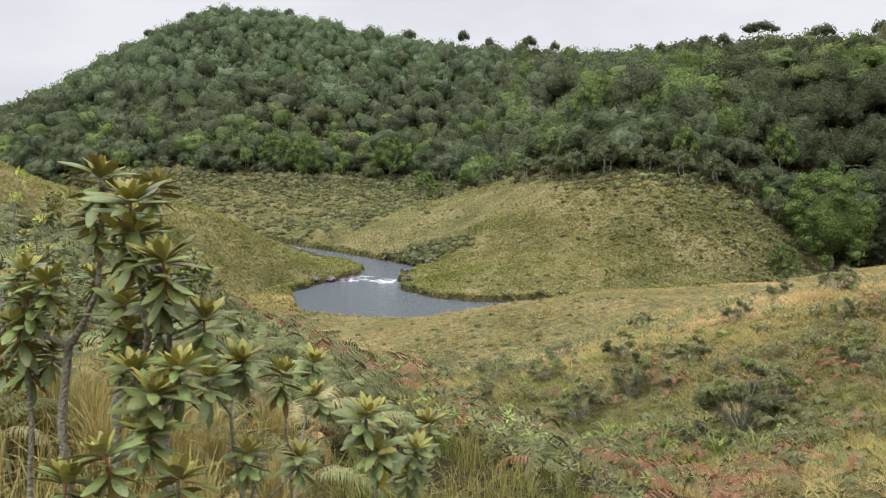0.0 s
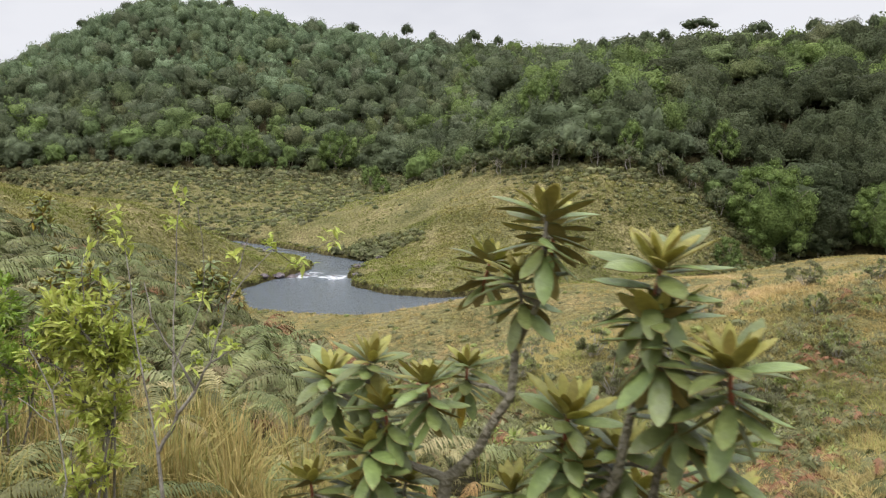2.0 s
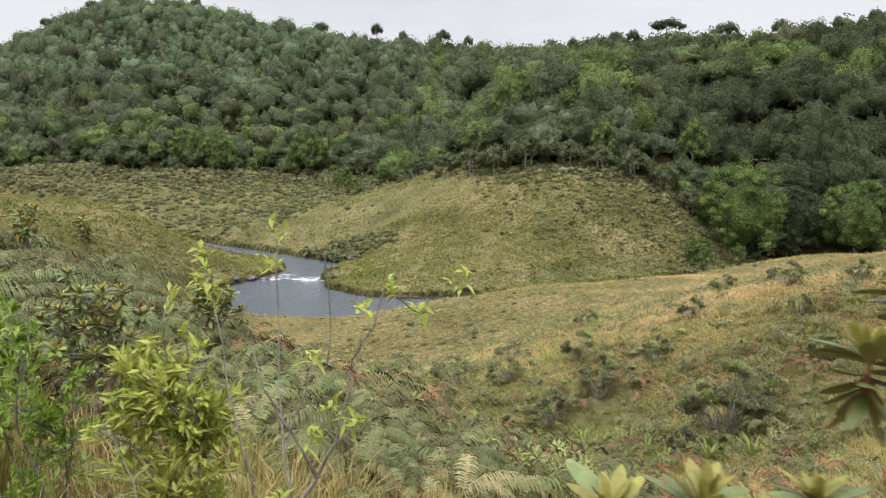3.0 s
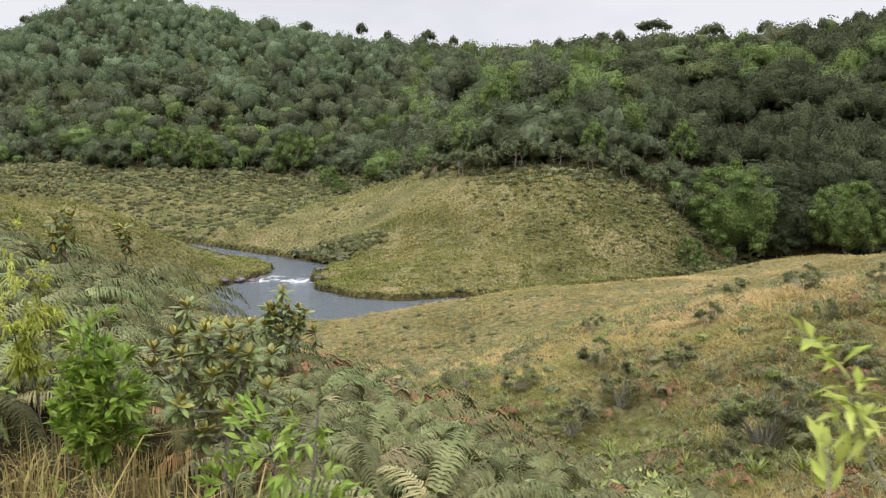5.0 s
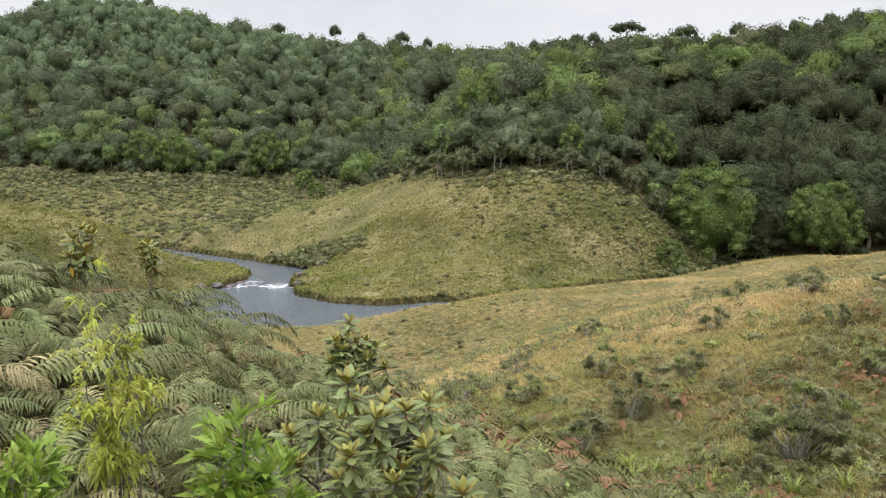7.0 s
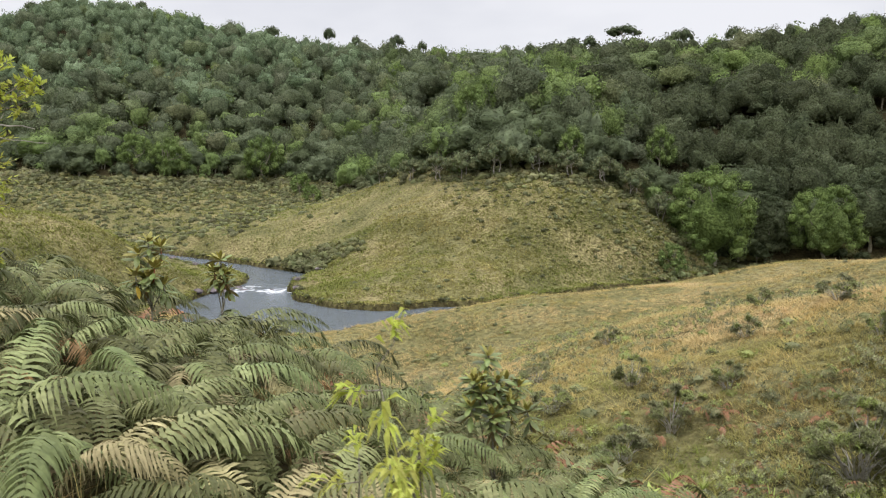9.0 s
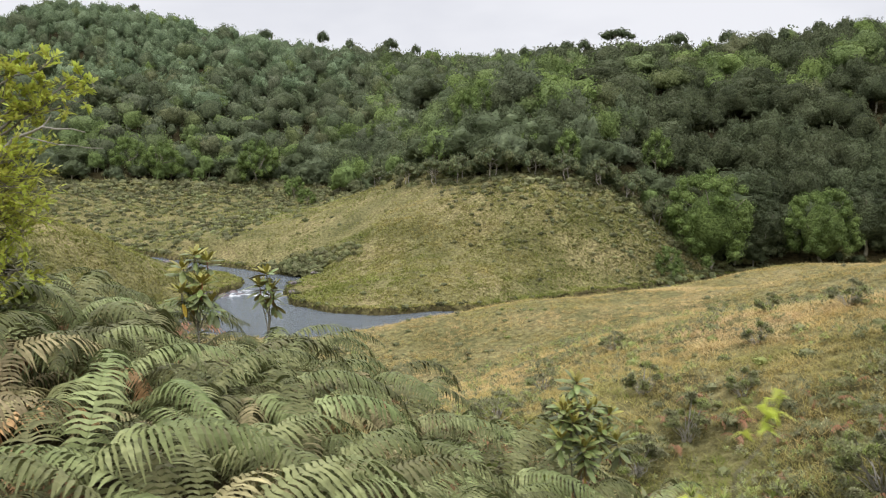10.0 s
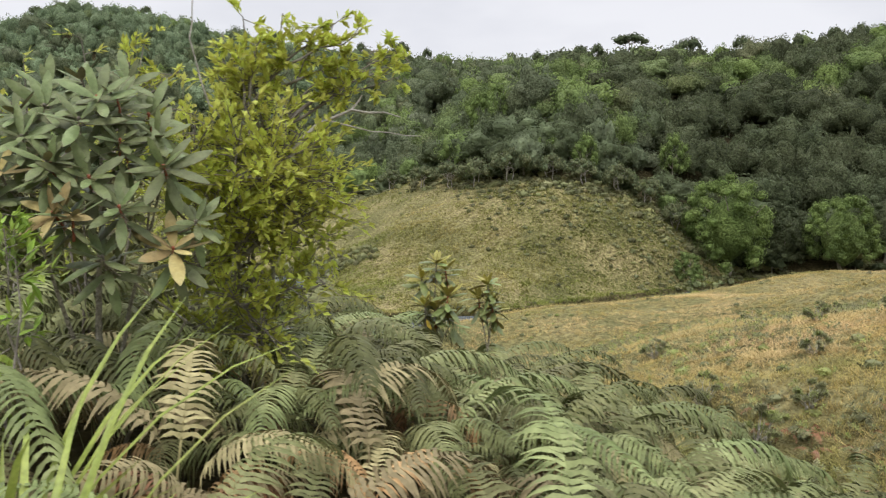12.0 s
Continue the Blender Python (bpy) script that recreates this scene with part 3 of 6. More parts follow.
def build_forest():
    sites = forest_sites()
    # skip ground that the hill's own brow hides: beyond the ridge the land falls away
    z = land(sites[:, 0], sites[:, 1])
    zf = land(sites[:, 0] * 0.97, sites[:, 1] * 0.97)
    slope_ok = (18.7 - z) / sites[:, 1] < (18.7 - zf) / (sites[:, 1] * 0.97) + 0.012
    sites, z = sites[slope_ok], z[slope_ok]
    hazed = np.random.default_rng(6).uniform(0, 1, len(z)) < 0.8 * step(30, 60, z) * step(40, -10, sites[:, 0])        # haze over the summit, put into the crowns as a paler grey tint
    # dwarf forest towards the summit
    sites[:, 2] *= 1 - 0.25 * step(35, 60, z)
    sites[hazed, 3] = np.random.default_rng(8).uniform(0.972, 1.0, hazed.sum())
    dark = (sites[:, 0] > 45 + 0.1 * sites[:, 1]) & ((sites[:, 3] < 0.65) | (sites[:, 1] < 185))         # deep shade of the sheltered wood downstream, put into darker crown tints
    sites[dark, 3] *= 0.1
    order = np.argsort(sites[:, 5])
    order = order[np.abs(sites[order, 0] / sites[order, 1] - 0.1) < 0.66]
    singles = set(order[:230].tolist())
    r = np.random.default_rng(5)
    far, wood = Pile(), Pile()
    masters = []
    for k, (v, f) in enumerate(NEAR_KINDS):
        thing = tagged(new("forest_tree"), "montane forest tree with a rounded dense crown at the wood's edge", "tree", "trees at the forest edge")
        h = (0.3, 0.45, 0.4)[k % 3]
        part("trunk", trunk_pile(r, h, 1, 1 + k % 2).mesh("trunk", M_BARK, True), thing)
        part("crown", mesh_from("crown", v + [0, 0, h - 0.12], f, M_CANOPY, {"tint": np.full(len(v), (0.2, 0.92, 0.45, 0.90, 0.1, 0.74)[k])}, smooth=True), thing)
        masters.append(thing)
    used = set()
    for i, (x, y, s, t, a, d) in enumerate(sites):
        up = min(1.30 * s * r.uniform(0.8, 1.2), 6.0) * (1.12 if y > 300 else 1.0)
        if i in singles:
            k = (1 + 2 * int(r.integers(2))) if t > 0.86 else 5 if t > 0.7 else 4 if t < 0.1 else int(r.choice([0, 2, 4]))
            m = Matrix.LocRotScale((x, y, z[i]), Euler((0, 0, a)), (s, s, 0.72 * up))
            if k in used:
                copy_thing(masters[k], m @ Matrix.Diagonal((*masters[k].scale, 1)).inverted())
            else:
                masters[k].matrix_basis = m
                used.add(k)
            continue
        v, f = KINDS[int(r.integers(len(KINDS)))] if y < 250 else FAR_KINDS[int(r.integers(len(FAR_KINDS)))]
        c, q = math.cos(a), math.sin(a)
        high = r.uniform(-0.05, 0.35) * s
        w = np.stack([x + s * (c * v[:, 0] - q * v[:, 1]), y + s * (q * v[:, 0] + c * v[:, 1]), z[i] + high + up * v[:, 2]], 1)
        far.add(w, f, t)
        if r.uniform() < 0.5:
            wood.add(*limb((x, y, z[i] - 0.5), (x + r.uniform(-0.8, 0.8), y + r.uniform(-0.8, 0.8), z[i] + high + up * 0.7), 0.22, 0.12, 4, 0, 1))
    thing = tagged(new("hill_forest"), "dense montane cloud forest covering the hill", "forest", kind="stuff")
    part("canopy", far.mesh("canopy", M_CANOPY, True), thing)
    part("trunks", wood.mesh("trunks", M_BARK), thing)


build_forest()


# ------------------------------------------------------------------ trees that stand alone
def tree_thing(name, label, category, x, y, radius, height, seed, lobes, per_lobe, spray, tint, bare=0.3, flat=0.95, stems=1, group="", mat=None, spread=0.62, wood=0.05, core=0.76, under=-0.35, bark=None):
    """A tree of its own: tapered trunk with limbs, and a lobed leafy crown that fills the upper part of its height."""
    r = np.random.default_rng(seed)
    thing = tagged(new(name), label, category, group)
    thing.location = (x, y, ground(x, y))
    v, f = crown(r, lobes, per_lobe, spray, flat, spread, core, per_lobe > 60, under)
    low = bare * height
    base = v[:, 2].min()
    v = (v - [0, 0, base]) * [radius, radius, (height - low) / (v[:, 2].max() - base)] + [0, 0, low]
    p = Pile()
    for s in range(stems):
        a = s * 2.2 + r.uniform(0, 1)
        foot = np.array([0.1 * radius * math.cos(a), 0.1 * radius * math.sin(a), -0.4]) * (stems > 1) + [0, 0, -0.3]
        head = np.array([r.uniform(-0.15, 0.15) * radius + 2.5 * foot[0], r.uniform(-0.15, 0.15) * radius + 2.5 * foot[1], low + 0.35 * (height - low)])
        p.add(*limb(foot, head, wood * radius, wood * 0.55 * radius, 8, 0.03, 5, r))
        for k in range(7):
            b = k * 0.95 + r.uniform(0, 0.6)
            q = radius * r.uniform(0.3, 0.68)
            start = foot + (head - foot) * r.uniform(0.55, 1.0)
            p.add(*limb(start, (q * math.cos(b), q * math.sin(b), low + (height - low) * r.uniform(0.35, 0.8)), wood * 0.45 * radius, wood * 0.14 * radius, 6, 0.06, 4, r))
    part("trunk", p.mesh("trunk", bark or M_BARK, True), thing)
    part("crown", mesh_from("crown", v, f, mat or M_CANOPY, {"tint": np.clip(tint + np.repeat(r.normal(0, 0.02, (len(v) + 3) // 4), 4)[:len(v)], 0, 1)}, smooth=True), thing)
    return thing


# riverside trees by the lower channel
# the two lowest tints put the shade between bright crowns into leaf colour
for x, y, rad, h, tint, seed, clear in ((64, 137.5, 8.6, 17.5, 0.80, 1, 0.02), (74.5, 139, 5.6, 12.0, 0.08, 2, 0.05), (83, 134.5, 6.6, 14.5, 0.78, 3, 0.14), (93, 137, 7.0, 15.0, 0.12, 4, 0.05), (104, 133, 7.0, 15.0, 0.78, 5, 0.16)):
    tree_thing("riverside_tree", "large dense broad-crowned green tree beside the stream", "tree", x, y, rad, h, seed, 84, 130, 0.026, tint, bare=clear, flat=1.25, group="riverside trees", spread=0.70, core=0.7, under=-0.8 if clear < 0.1 else -0.5)
tree_thing("small_riverside_tree", "small round light-green tree at the water's edge", "tree", 54.2, 131.6, 2.7, 5.6, 8, 30, 70, 0.05, 0.76, bare=0.04, group="riverside trees", core=0.5, under=-0.6)

# flat-topped trees standing out on the skyline
for seed, (x, y, rad, h) in enumerate((
        (105.9, 286.9, 5.5, 12.0), (-144, 420, 3.4, 8.2), (-126, 431, 3.6, 8.8), (-78, 434, 2.8, 8.4), (-35, 416, 2.4, 8.6), (-16, 407, 3.8, 10.2), (9.2, 391, 2.8, 12.2), (21, 389, 2.6, 9.9),
        (39, 385, 3.8, 11.7), (51, 391, 2.6, 10.6), (83, 361, 2.4, 11.2), (73, 287, 2.2, 9.3), (84, 275.5, 2.8, 8.5), (91, 278, 2.4, 8.7), (119, 268.4, 4.3, 9.6), (138, 270, 3.0, 10.0), (147, 251.3, 2.0, 8.9), (157, 248, 2.6, 10.0), (162, 242, 2.8, 9.6))):
    tree_thing("skyline_tree", "dark flat-topped tree standing above the ridge forest", "tree", x, y, rad * (1.2 if seed == 0 else 0.95), h + 1.2, 11 + seed, 16, 34, 0.06, 0.3, bare=0.68 if seed == 0 else 0.50, flat=0.5, group="skyline trees", wood=0.035, spread=0.75, core=0.5, under=0.25)

M_PALE_BARK = material("pale_bark", [(0.23, 0.235, 0.18), (0.36, 0.375, 0.30), (0.46, 0.48, 0.40)], 4, 0.9, 0.5, spec=0.15)
# pale-stemmed gnarled trees at the forest margin
for x, y, rad, h, seed in ((29.5, 151.5, 4.2, 6.5, 31), (24.5, 155, 3.6, 5.6, 32), (36.5, 149.8, 3.4, 5.0, 33), (42, 148.2, 3.8, 5.2, 34), (20.5, 160, 3.4, 5.0, 35), (48, 147, 3.6, 6.0, 36), (53, 146, 3.6, 5.4, 37), (57, 143, 3.2, 5.2, 38), (16.5, 168, 3.4, 4.6, 39), (12, 182, 3.2, 4.4, 40)):
    tree_thing("gnarled_tree", "greyish gnarled tree with pale forked stems at the forest margin", "tree", x, y, rad, h, seed, 22, 40, 0.050, 0.925, bare=0.25, flat=0.7, stems=2, group="gnarled margin trees", wood=0.03, core=0.45, under=0.0, bark=M_PALE_BARK)
for x, y, rad, h, seed in ((43.5, 152.5, 3.0, 8.0, 51), (64, 160, 3.4, 9.5, 52), (38, 156, 2.8, 7.0, 53), (30, 175, 4.6, 11, 54), (34, 182, 4.6, 11.5, 55), (-15, 247, 6.5, 13, 56), (-40, 246, 6.0, 11, 57), (-49, 248, 6.0, 11, 58), (-5, 229, 3.4, 6.0, 59), (-2, 216, 3.0, 4.5, 60)):
    tree_thing("fresh_green_tree", "bright yellow-green rounded tree among darker forest", "tree", x, y, rad, h, seed, 34, 80, 0.04, 0.78, bare=0.06, flat=1.0, group="bright green trees", core=0.5, under=-0.5)


# ------------------------------------------------------------------ grass
def blades(x, y, z, height, width, r, lean=0.35, bends=1):
    """Grass blades as thin tapering leaves, one or three triangles each."""
    n = len(x)
    a = r.uniform(0, 2 * math.pi, n)
    h = height * r.uniform(0.55, 1.25, n)
    out = h * np.abs(r.normal(0, lean, n))
    side = np.stack([-np.sin(a), np.cos(a), np.zeros(n)], 1) * (width * r.uniform(0.6, 1.3, n))[:, None]
    base = np.stack([x, y, z - 0.03], 1)
    tip = base + np.stack([np.cos(a) * out, np.sin(a) * out, h], 1)
    if bends == 1:
        v = np.stack([base - side, base + side, tip], 1).reshape(-1, 3)
        return v, np.arange(3 * n).reshape(-1, 3), 3
    mid = base + np.stack([np.cos(a) * out * 0.35, np.sin(a) * out * 0.35, h * 0.62], 1)
    v = np.stack([base - side, base + side, mid + side * 0.8, mid - side * 0.8, tip - [0, 0, 1] * (out * 0.35)[:, None]], 1).reshape(-1, 3)
    i = np.arange(n)[:, None] * 5
    return v, np.concatenate([i + [0, 1, 2], i + [0, 2, 3], i + [3, 2, 4]], 0), 5


def tuft_cloud(x, y, per, spread, height, width, r, lean=0.35, bends=1, tint=None):
    n = len(x)
    z = land(x, y)
    bx, by = np.repeat(x, per) + r.normal(0, spread, n * per), np.repeat(y, per) + r.normal(0, spread, n * per)
    hs = np.repeat(height * r.uniform(0.5, 1.3, n), per)
    bz = np.repeat(z, per)
    if spread > 0.12:
        bz = land(bx, by)
    v, f, k = blades(bx, by, bz, hs, width, r, lean, bends)
    return v, f, np.repeat(np.repeat(tint if tint is not None else np.full(n, 0.5), per), k)


def in_view(x, y):
    return np.abs(x / np.maximum(y, 0.5) - 0.09) < 0.68


def grass_sites(x0, x1, y0, y1, n, r, keep):
    x, y = r.uniform(x0, x1, n), r.uniform(y0, y1, n)
    ok = keep(x, y)
    return x[ok], y[ok]


def dry(x, y):
    """How straw-coloured the sward is, 0 to 1."""
    streak = wave(x + 0.55 * y, 0.35 * y - 0.2 * x, 4.5, 28)
    crest = step(10, 26, x) * np.exp(-((y - 92 - 0.25 * (x - 20)) / 12) ** 2)
    return np.clip(0.72 - 0.66 * step(98, 118, y) - 0.3 * step(165, 185, y) * step(5, -10, x) + 0.45 * wave(x, y, 14, 21) + (0.55 - 0.25 * step(95, 115, y)) * wave(x, y, 2.4, 22) + 0.3 * step(8, 24, x) * step(110, 60, y) * (0.5 + streak) + 0.22 * crest - 0.28 * step(18, 42, x) * step(112, 124, y) - 0.42 * step(15, 5, np.abs(x - 7)) * step(44, 30, y), 0, 1)


def grass_stuff(name, label, pieces):
    v, f, t, n = [], [], [], 0
    for a, b, c in pieces:
        v.append(a), f.append(b + n), t.append(c)
        n += len(a)
    tagged(new(name, mesh_from(name, np.concatenate(v), np.concatenate(f), M_GRASS, {"tint": np.concatenate(t)})), label, "grass", kind="stuff")


def build_grass():
    r = np.random.default_rng(17)
    far = lambda x, y: in_view(x, y) & (stream_at(x, y)[0] > 0.25) & (in_forest(x, y) < 1.5)
    x, y = grass_sites(-130, 75, 98, 255, 60000, r, lambda a, b: far(a, b) & (b > 108) & (wave(a, b, 2.2, 24, 2) > -0.2))
    a = tuft_cloud(x, y, 4, 0.30, 0.26, 0.10, r, 1.6, 1, dry(x, y))
    x, y = grass_sites(-60, 75, 100, 150, 60000, r, lambda a, b: far(a, b) & (wave(a, b, 1.6, 25, 2) > -0.3))
    b = tuft_cloud(x, y, 4, 0.25, 0.24, 0.07, r, 1.6, 1, dry(x, y))
    x, y = grass_sites(-60, 75, 92, 185, 60000, r, lambda p, q: in_view(p, q) & (np.abs(stream_at(p, q)[0] - 0.7) < 0.65))
    c = tuft_cloud(x, y, 5, 0.12, 0.26, 0.07, r, 0.9, 1, 0.35 * dry(x, y))
    a = tuple(np.concatenate([p, q + (len(a[0]) if i == 1 else 0)]) for i, (p, q) in enumerate(zip(a, c)))
    grass_stuff("knoll_grass", "short tussocky olive-green and straw grass across the valley", (a, b))
    x, y = grass_sites(-25, 72, 20, 112, 80000, r, lambda a, b: far(a, b) & (wave(a, b, 1.3, 26, 2) > -0.15))
    keep = r.uniform(0, 1, len(x)) < np.clip(55 / y, 0.4, 1)
    x, y = x[keep], y[keep]
    a = tuft_cloud(x, y, 8, 0.14, 0.19, 0.020, r, 2.2, 1, np.clip(dry(x, y) + r.normal(0, 0.12, len(x)), 0, 1))
    x, y = grass_sites(-8, 32, 14, 48, 20000, r, lambda a, b: far(a, b) & (wave(a, b, 1.0, 27, 2) > -0.15))
    b = tuft_cloud(x, y, 12, 0.11, 0.20, 0.011, r, 2.2, 1, dry(x, y))
    # rounded tussocks, their long blades falling outwards
    x, y = grass_sites(-8, 60, 13, 100, 21000, r, lambda p, q: far(p, q) & (wave(p, q, 5, 29) > -0.3))
    keep = r.uniform(0, 1, len(x)) < np.clip(26 / y, 0.35, 1)
    x, y = x[keep], y[keep]
    c = tuft_cloud(x, y, 18, 0.13, 0.24, 0.016, r, 2.1, 1, np.clip(dry(x, y) + 0.4 * wave(x, y, 1.3, 63, 2) - 0.05, 0, 1))
    a = tuple(np.concatenate([p, q + (len(a[0]) if i == 1 else 0)]) for i, (p, q) in enumerate(zip(a, c)))
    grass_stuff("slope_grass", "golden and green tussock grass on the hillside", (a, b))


build_grass()


# ------------------------------------------------------------------ low heath on meadow, knoll and banks
def airy_shrub(seed, count, size):
    """A loose dome of leafy sprays with nothing solid inside, of about unit radius."""
    r = np.random.default_rng(seed)
    d = r.normal(0, 1, (count, 3)) * [1, 1, 0.8]
    d[:, 2] = np.abs(d[:, 2])
    d /= np.linalg.norm(d, axis=1)[:, None]
    p = d * (r.uniform(0.15, 1.0, (count, 1)) ** 0.5) * (0.8 + 0.35 * np.sin(3 * np.arctan2(d[:, 1], d[:, 0]) + seed))[:, None] * [1, 1, 0.9]
    v, f = sprays(p, d, size, r, True, 0.8)
    core, faces = ICO
    return np.concatenate([core * [0.62, 0.62, 0.5] * r.uniform(0.7, 1.2, (len(core), 1)) + [0, 0, 0.25], v]), np.concatenate([faces, f + len(core)])


HEATH = [airy_shrub(90 + k, 66, 0.24) for k in range(5)]
HEATH_NEAR = [airy_shrub(95 + k, 170, 0.14) for k in range(5)]


def heath_stuff(name, label, x, y, size, tints, r, kinds=HEATH):
    p = Pile()
    z = land(x, y)
    for i in range(len(x)):
        v, f = kinds[int(r.integers(5))]
        a = r.uniform(0, 6.28)
        c, q = math.cos(a), math.sin(a)
        s, u = size[i], size[i] * r.uniform(0.6, 1.1)
        p.add(np.stack([x[i] + s * (c * v[:, 0] - q * v[:, 1]), y[i] + s * (q * v[:, 0] + c * v[:, 1]), z[i] - 0.1 * s + u * v[:, 2]], 1), f, tints[i])
    tagged(new(name, p.mesh(name, M_HEATH)), label, "shrubs", kind="stuff")


def build_heath():
    r = np.random.default_rng(23)
    # across the stream: thick on the far meadow and under the forest, thin on the knoll
    x, y = r.uniform(-140, 75, 26000), r.uniform(112, 262, 26000)
    d, f = stream_at(x, y)[0], in_forest(x, y)
    far_meadow = step(-5, -25, x - (y - 175) * 0.35) * (y > 165)
    dense = 0.5 * far_meadow * (0.55 + 0.45 * wave(x, y, 12, 31)) + 1.2 * step(-30, -2, f) * (0.5 + 0.5 * wave(x, y, 9, 32)) + 0.5 * step(-34, -6, f) * step(12, 30, x) * step(-0.3, 0.4, wave(x, y, 6, 36)) + 0.022 + 0.9 * step(26, 50, x) * step(120, 136, y) * (0.6 + 0.5 * wave(x, y, 5, 35)) + 0.5 * step(2.2, 0.9, d)
    keep = in_view(x, y) & (d > 0.7) & (f < 3) & (r.uniform(0, 1, len(x)) < dense * 0.85)
    x, y, f = x[keep], y[keep], f[keep]
    size = r.uniform(0.35, 0.8, len(x)) * (1 + 0.8 * step(-10, 0, f))
    heath_stuff("valley_shrubs", "low dark heath shrubs dotted over the grassland", x, y, size * (1 + 0.7 * (y > 165)), np.where((y > 165) & (f < -6), r.choice([0.0, 0.15, 0.3, 0.5, 0.62], len(x)), r.choice([0.0, 0.2, 0.4, 0.55, 0.9], len(x))), r)
    x, y = r.uniform(-140, 110, 7000), r.uniform(130, 290, 7000)
    f = in_forest(x, y)
    keep = in_view(x, y) & (f > -9) & (f < 8) & (stream_at(x, y)[0] > 0.5) & (r.uniform(0, 1, len(x)) < 0.35 + 0.5 * step(-8, 0, f))
    x, y = x[keep], y[keep]
    heath_stuff("forest_understory", "tangled shrubs and saplings under the forest margin", x, y, r.uniform(0.8, 1.9, len(x)), r.choice([0.05, 0.3, 0.45, 0.6, 0.90, 0.92], len(x)), r)
    # stand of bushes on the knoll's bank above the riffle
    u = r.uniform(0, 1, 60)
    x, y = np.concatenate([-10 + 8 * u + r.normal(0, 1.0, 60), r.uniform(-40, 16, 1200)]), np.concatenate([149 - 7 * u + r.normal(0, 1.1, 60), r.uniform(110, 180, 1200)])
    d = stream_at(x, y)[0]
    keep = (d > 0.2) & (d < np.where(np.arange(1260) < 60, 6, 1.0)) & ((y > 138.5 - 0.95 * (x + 3)) | ((x > -8) & (y < 132)))
    heath_stuff("bank_shrubs", "dense dark green bushes overhanging the stream bank", x[keep], y[keep], np.where(np.arange(1260) < 60, r.uniform(1.0, 2.0, 1260), r.uniform(0.4, 0.9, 1260))[keep], r.uniform(0.0, 0.5, keep.sum()), r)
    # bushes climbing the knoll's flank over the riffle
    u = r.uniform(0, 1, 110)
    x, y = -7 + 12 * u + r.normal(0, 0.8, 110), 146.5 - 6 * u + r.uniform(-1, 4.5, 110)
    keep = stream_at(x, y)[0] > 0.3
    heath_stuff("flank_bushes", "dark green bushes massed on the bank above the riffle", x[keep], y[keep], r.uniform(0.6, 1.45, keep.sum()), r.choice([0.0, 0.15, 0.35, 0.6, 0.9], keep.sum()), r, HEATH_NEAR)
    # grey-brown heath on the knoll's shaded side and below the wood across the meadow
    x, y = r.uniform(14, 62, 2600), r.uniform(122, 156, 2600)
    thick = step(34, 52, x + 0.9 * (y - 138)) * (0.45 + 0.55 * wave(x, y, 5, 38))
    keep = (r.uniform(0, 1, 2600) < 0.75 * thick) & (stream_at(x, y)[0] > 0.8) & (in_forest(x, y) < 2)
    heath_stuff("knoll_heath", "grey-brown and olive heath shrubs on the knoll's side", x[keep], y[keep], r.uniform(0.35, 0.95, keep.sum()), r.choice([0.2, 0.5, 0.62, 0.90, 0.92], keep.sum()), r)
    x, y = r.uniform(-125, 6, 5200), r.uniform(188, 262, 5200)
    f = in_forest(x, y)
    thick = step(-44, -4, f) * (0.5 + 0.5 * wave(x, y, 11, 39))
    keep = in_view(x, y) & (r.uniform(0, 1, 5200) < 0.8 * thick) & (stream_at(x, y)[0] > 0.8) & (f < 3)
    heath_stuff("meadow_heath", "dark grey-green shrubs thickening towards the forest edge", x[keep], y[keep], r.uniform(0.5, 1.25, keep.sum()), r.choice([0.05, 0.2, 0.4, 0.62, 0.90, 0.92], keep.sum()), r)
    # pale boulder-like shrubs along the lower channel
    x, y = 50 + r.uniform(0, 13, 34), r.uniform(-1.2, 1.5, 34)
    y = 128.5 + (x - 50) * 0.52 + y
    heath_stuff("channel_shrubs", "pale grey-leaved shrubs lining the lower channel", x, y, r.uniform(0.6, 1.1, 34), r.uniform(0.93, 1.0, 34), r)
    # near side of the valley
    x, y = r.uniform(-25, 62, 9000), r.uniform(26, 108, 9000)
    d = stream_at(x, y)[0]
    dense = 0.04 + 0.45 * step(24, 4, x) * step(-0.1, 0.4, wave(x, y, 8, 33)) + 0.18 * step(52, 30, y) * step(0.1, 0.5, wave(x, y, 5, 34)) + 0.05 * step(-2, -10, x)
    keep = in_view(x, y) & (d > 1) & (r.uniform(0, 1, len(x)) < dense * 0.8)
    x, y = x[keep], y[keep]
    heath_stuff("slope_shrubs", "low grey-green heath shrubs scattered over the hillside", x, y, r.uniform(0.18, 0.55, len(x)), r.choice([0.35, 0.5, 0.6, 0.72], len(x)), r, HEATH_NEAR)


build_heath()


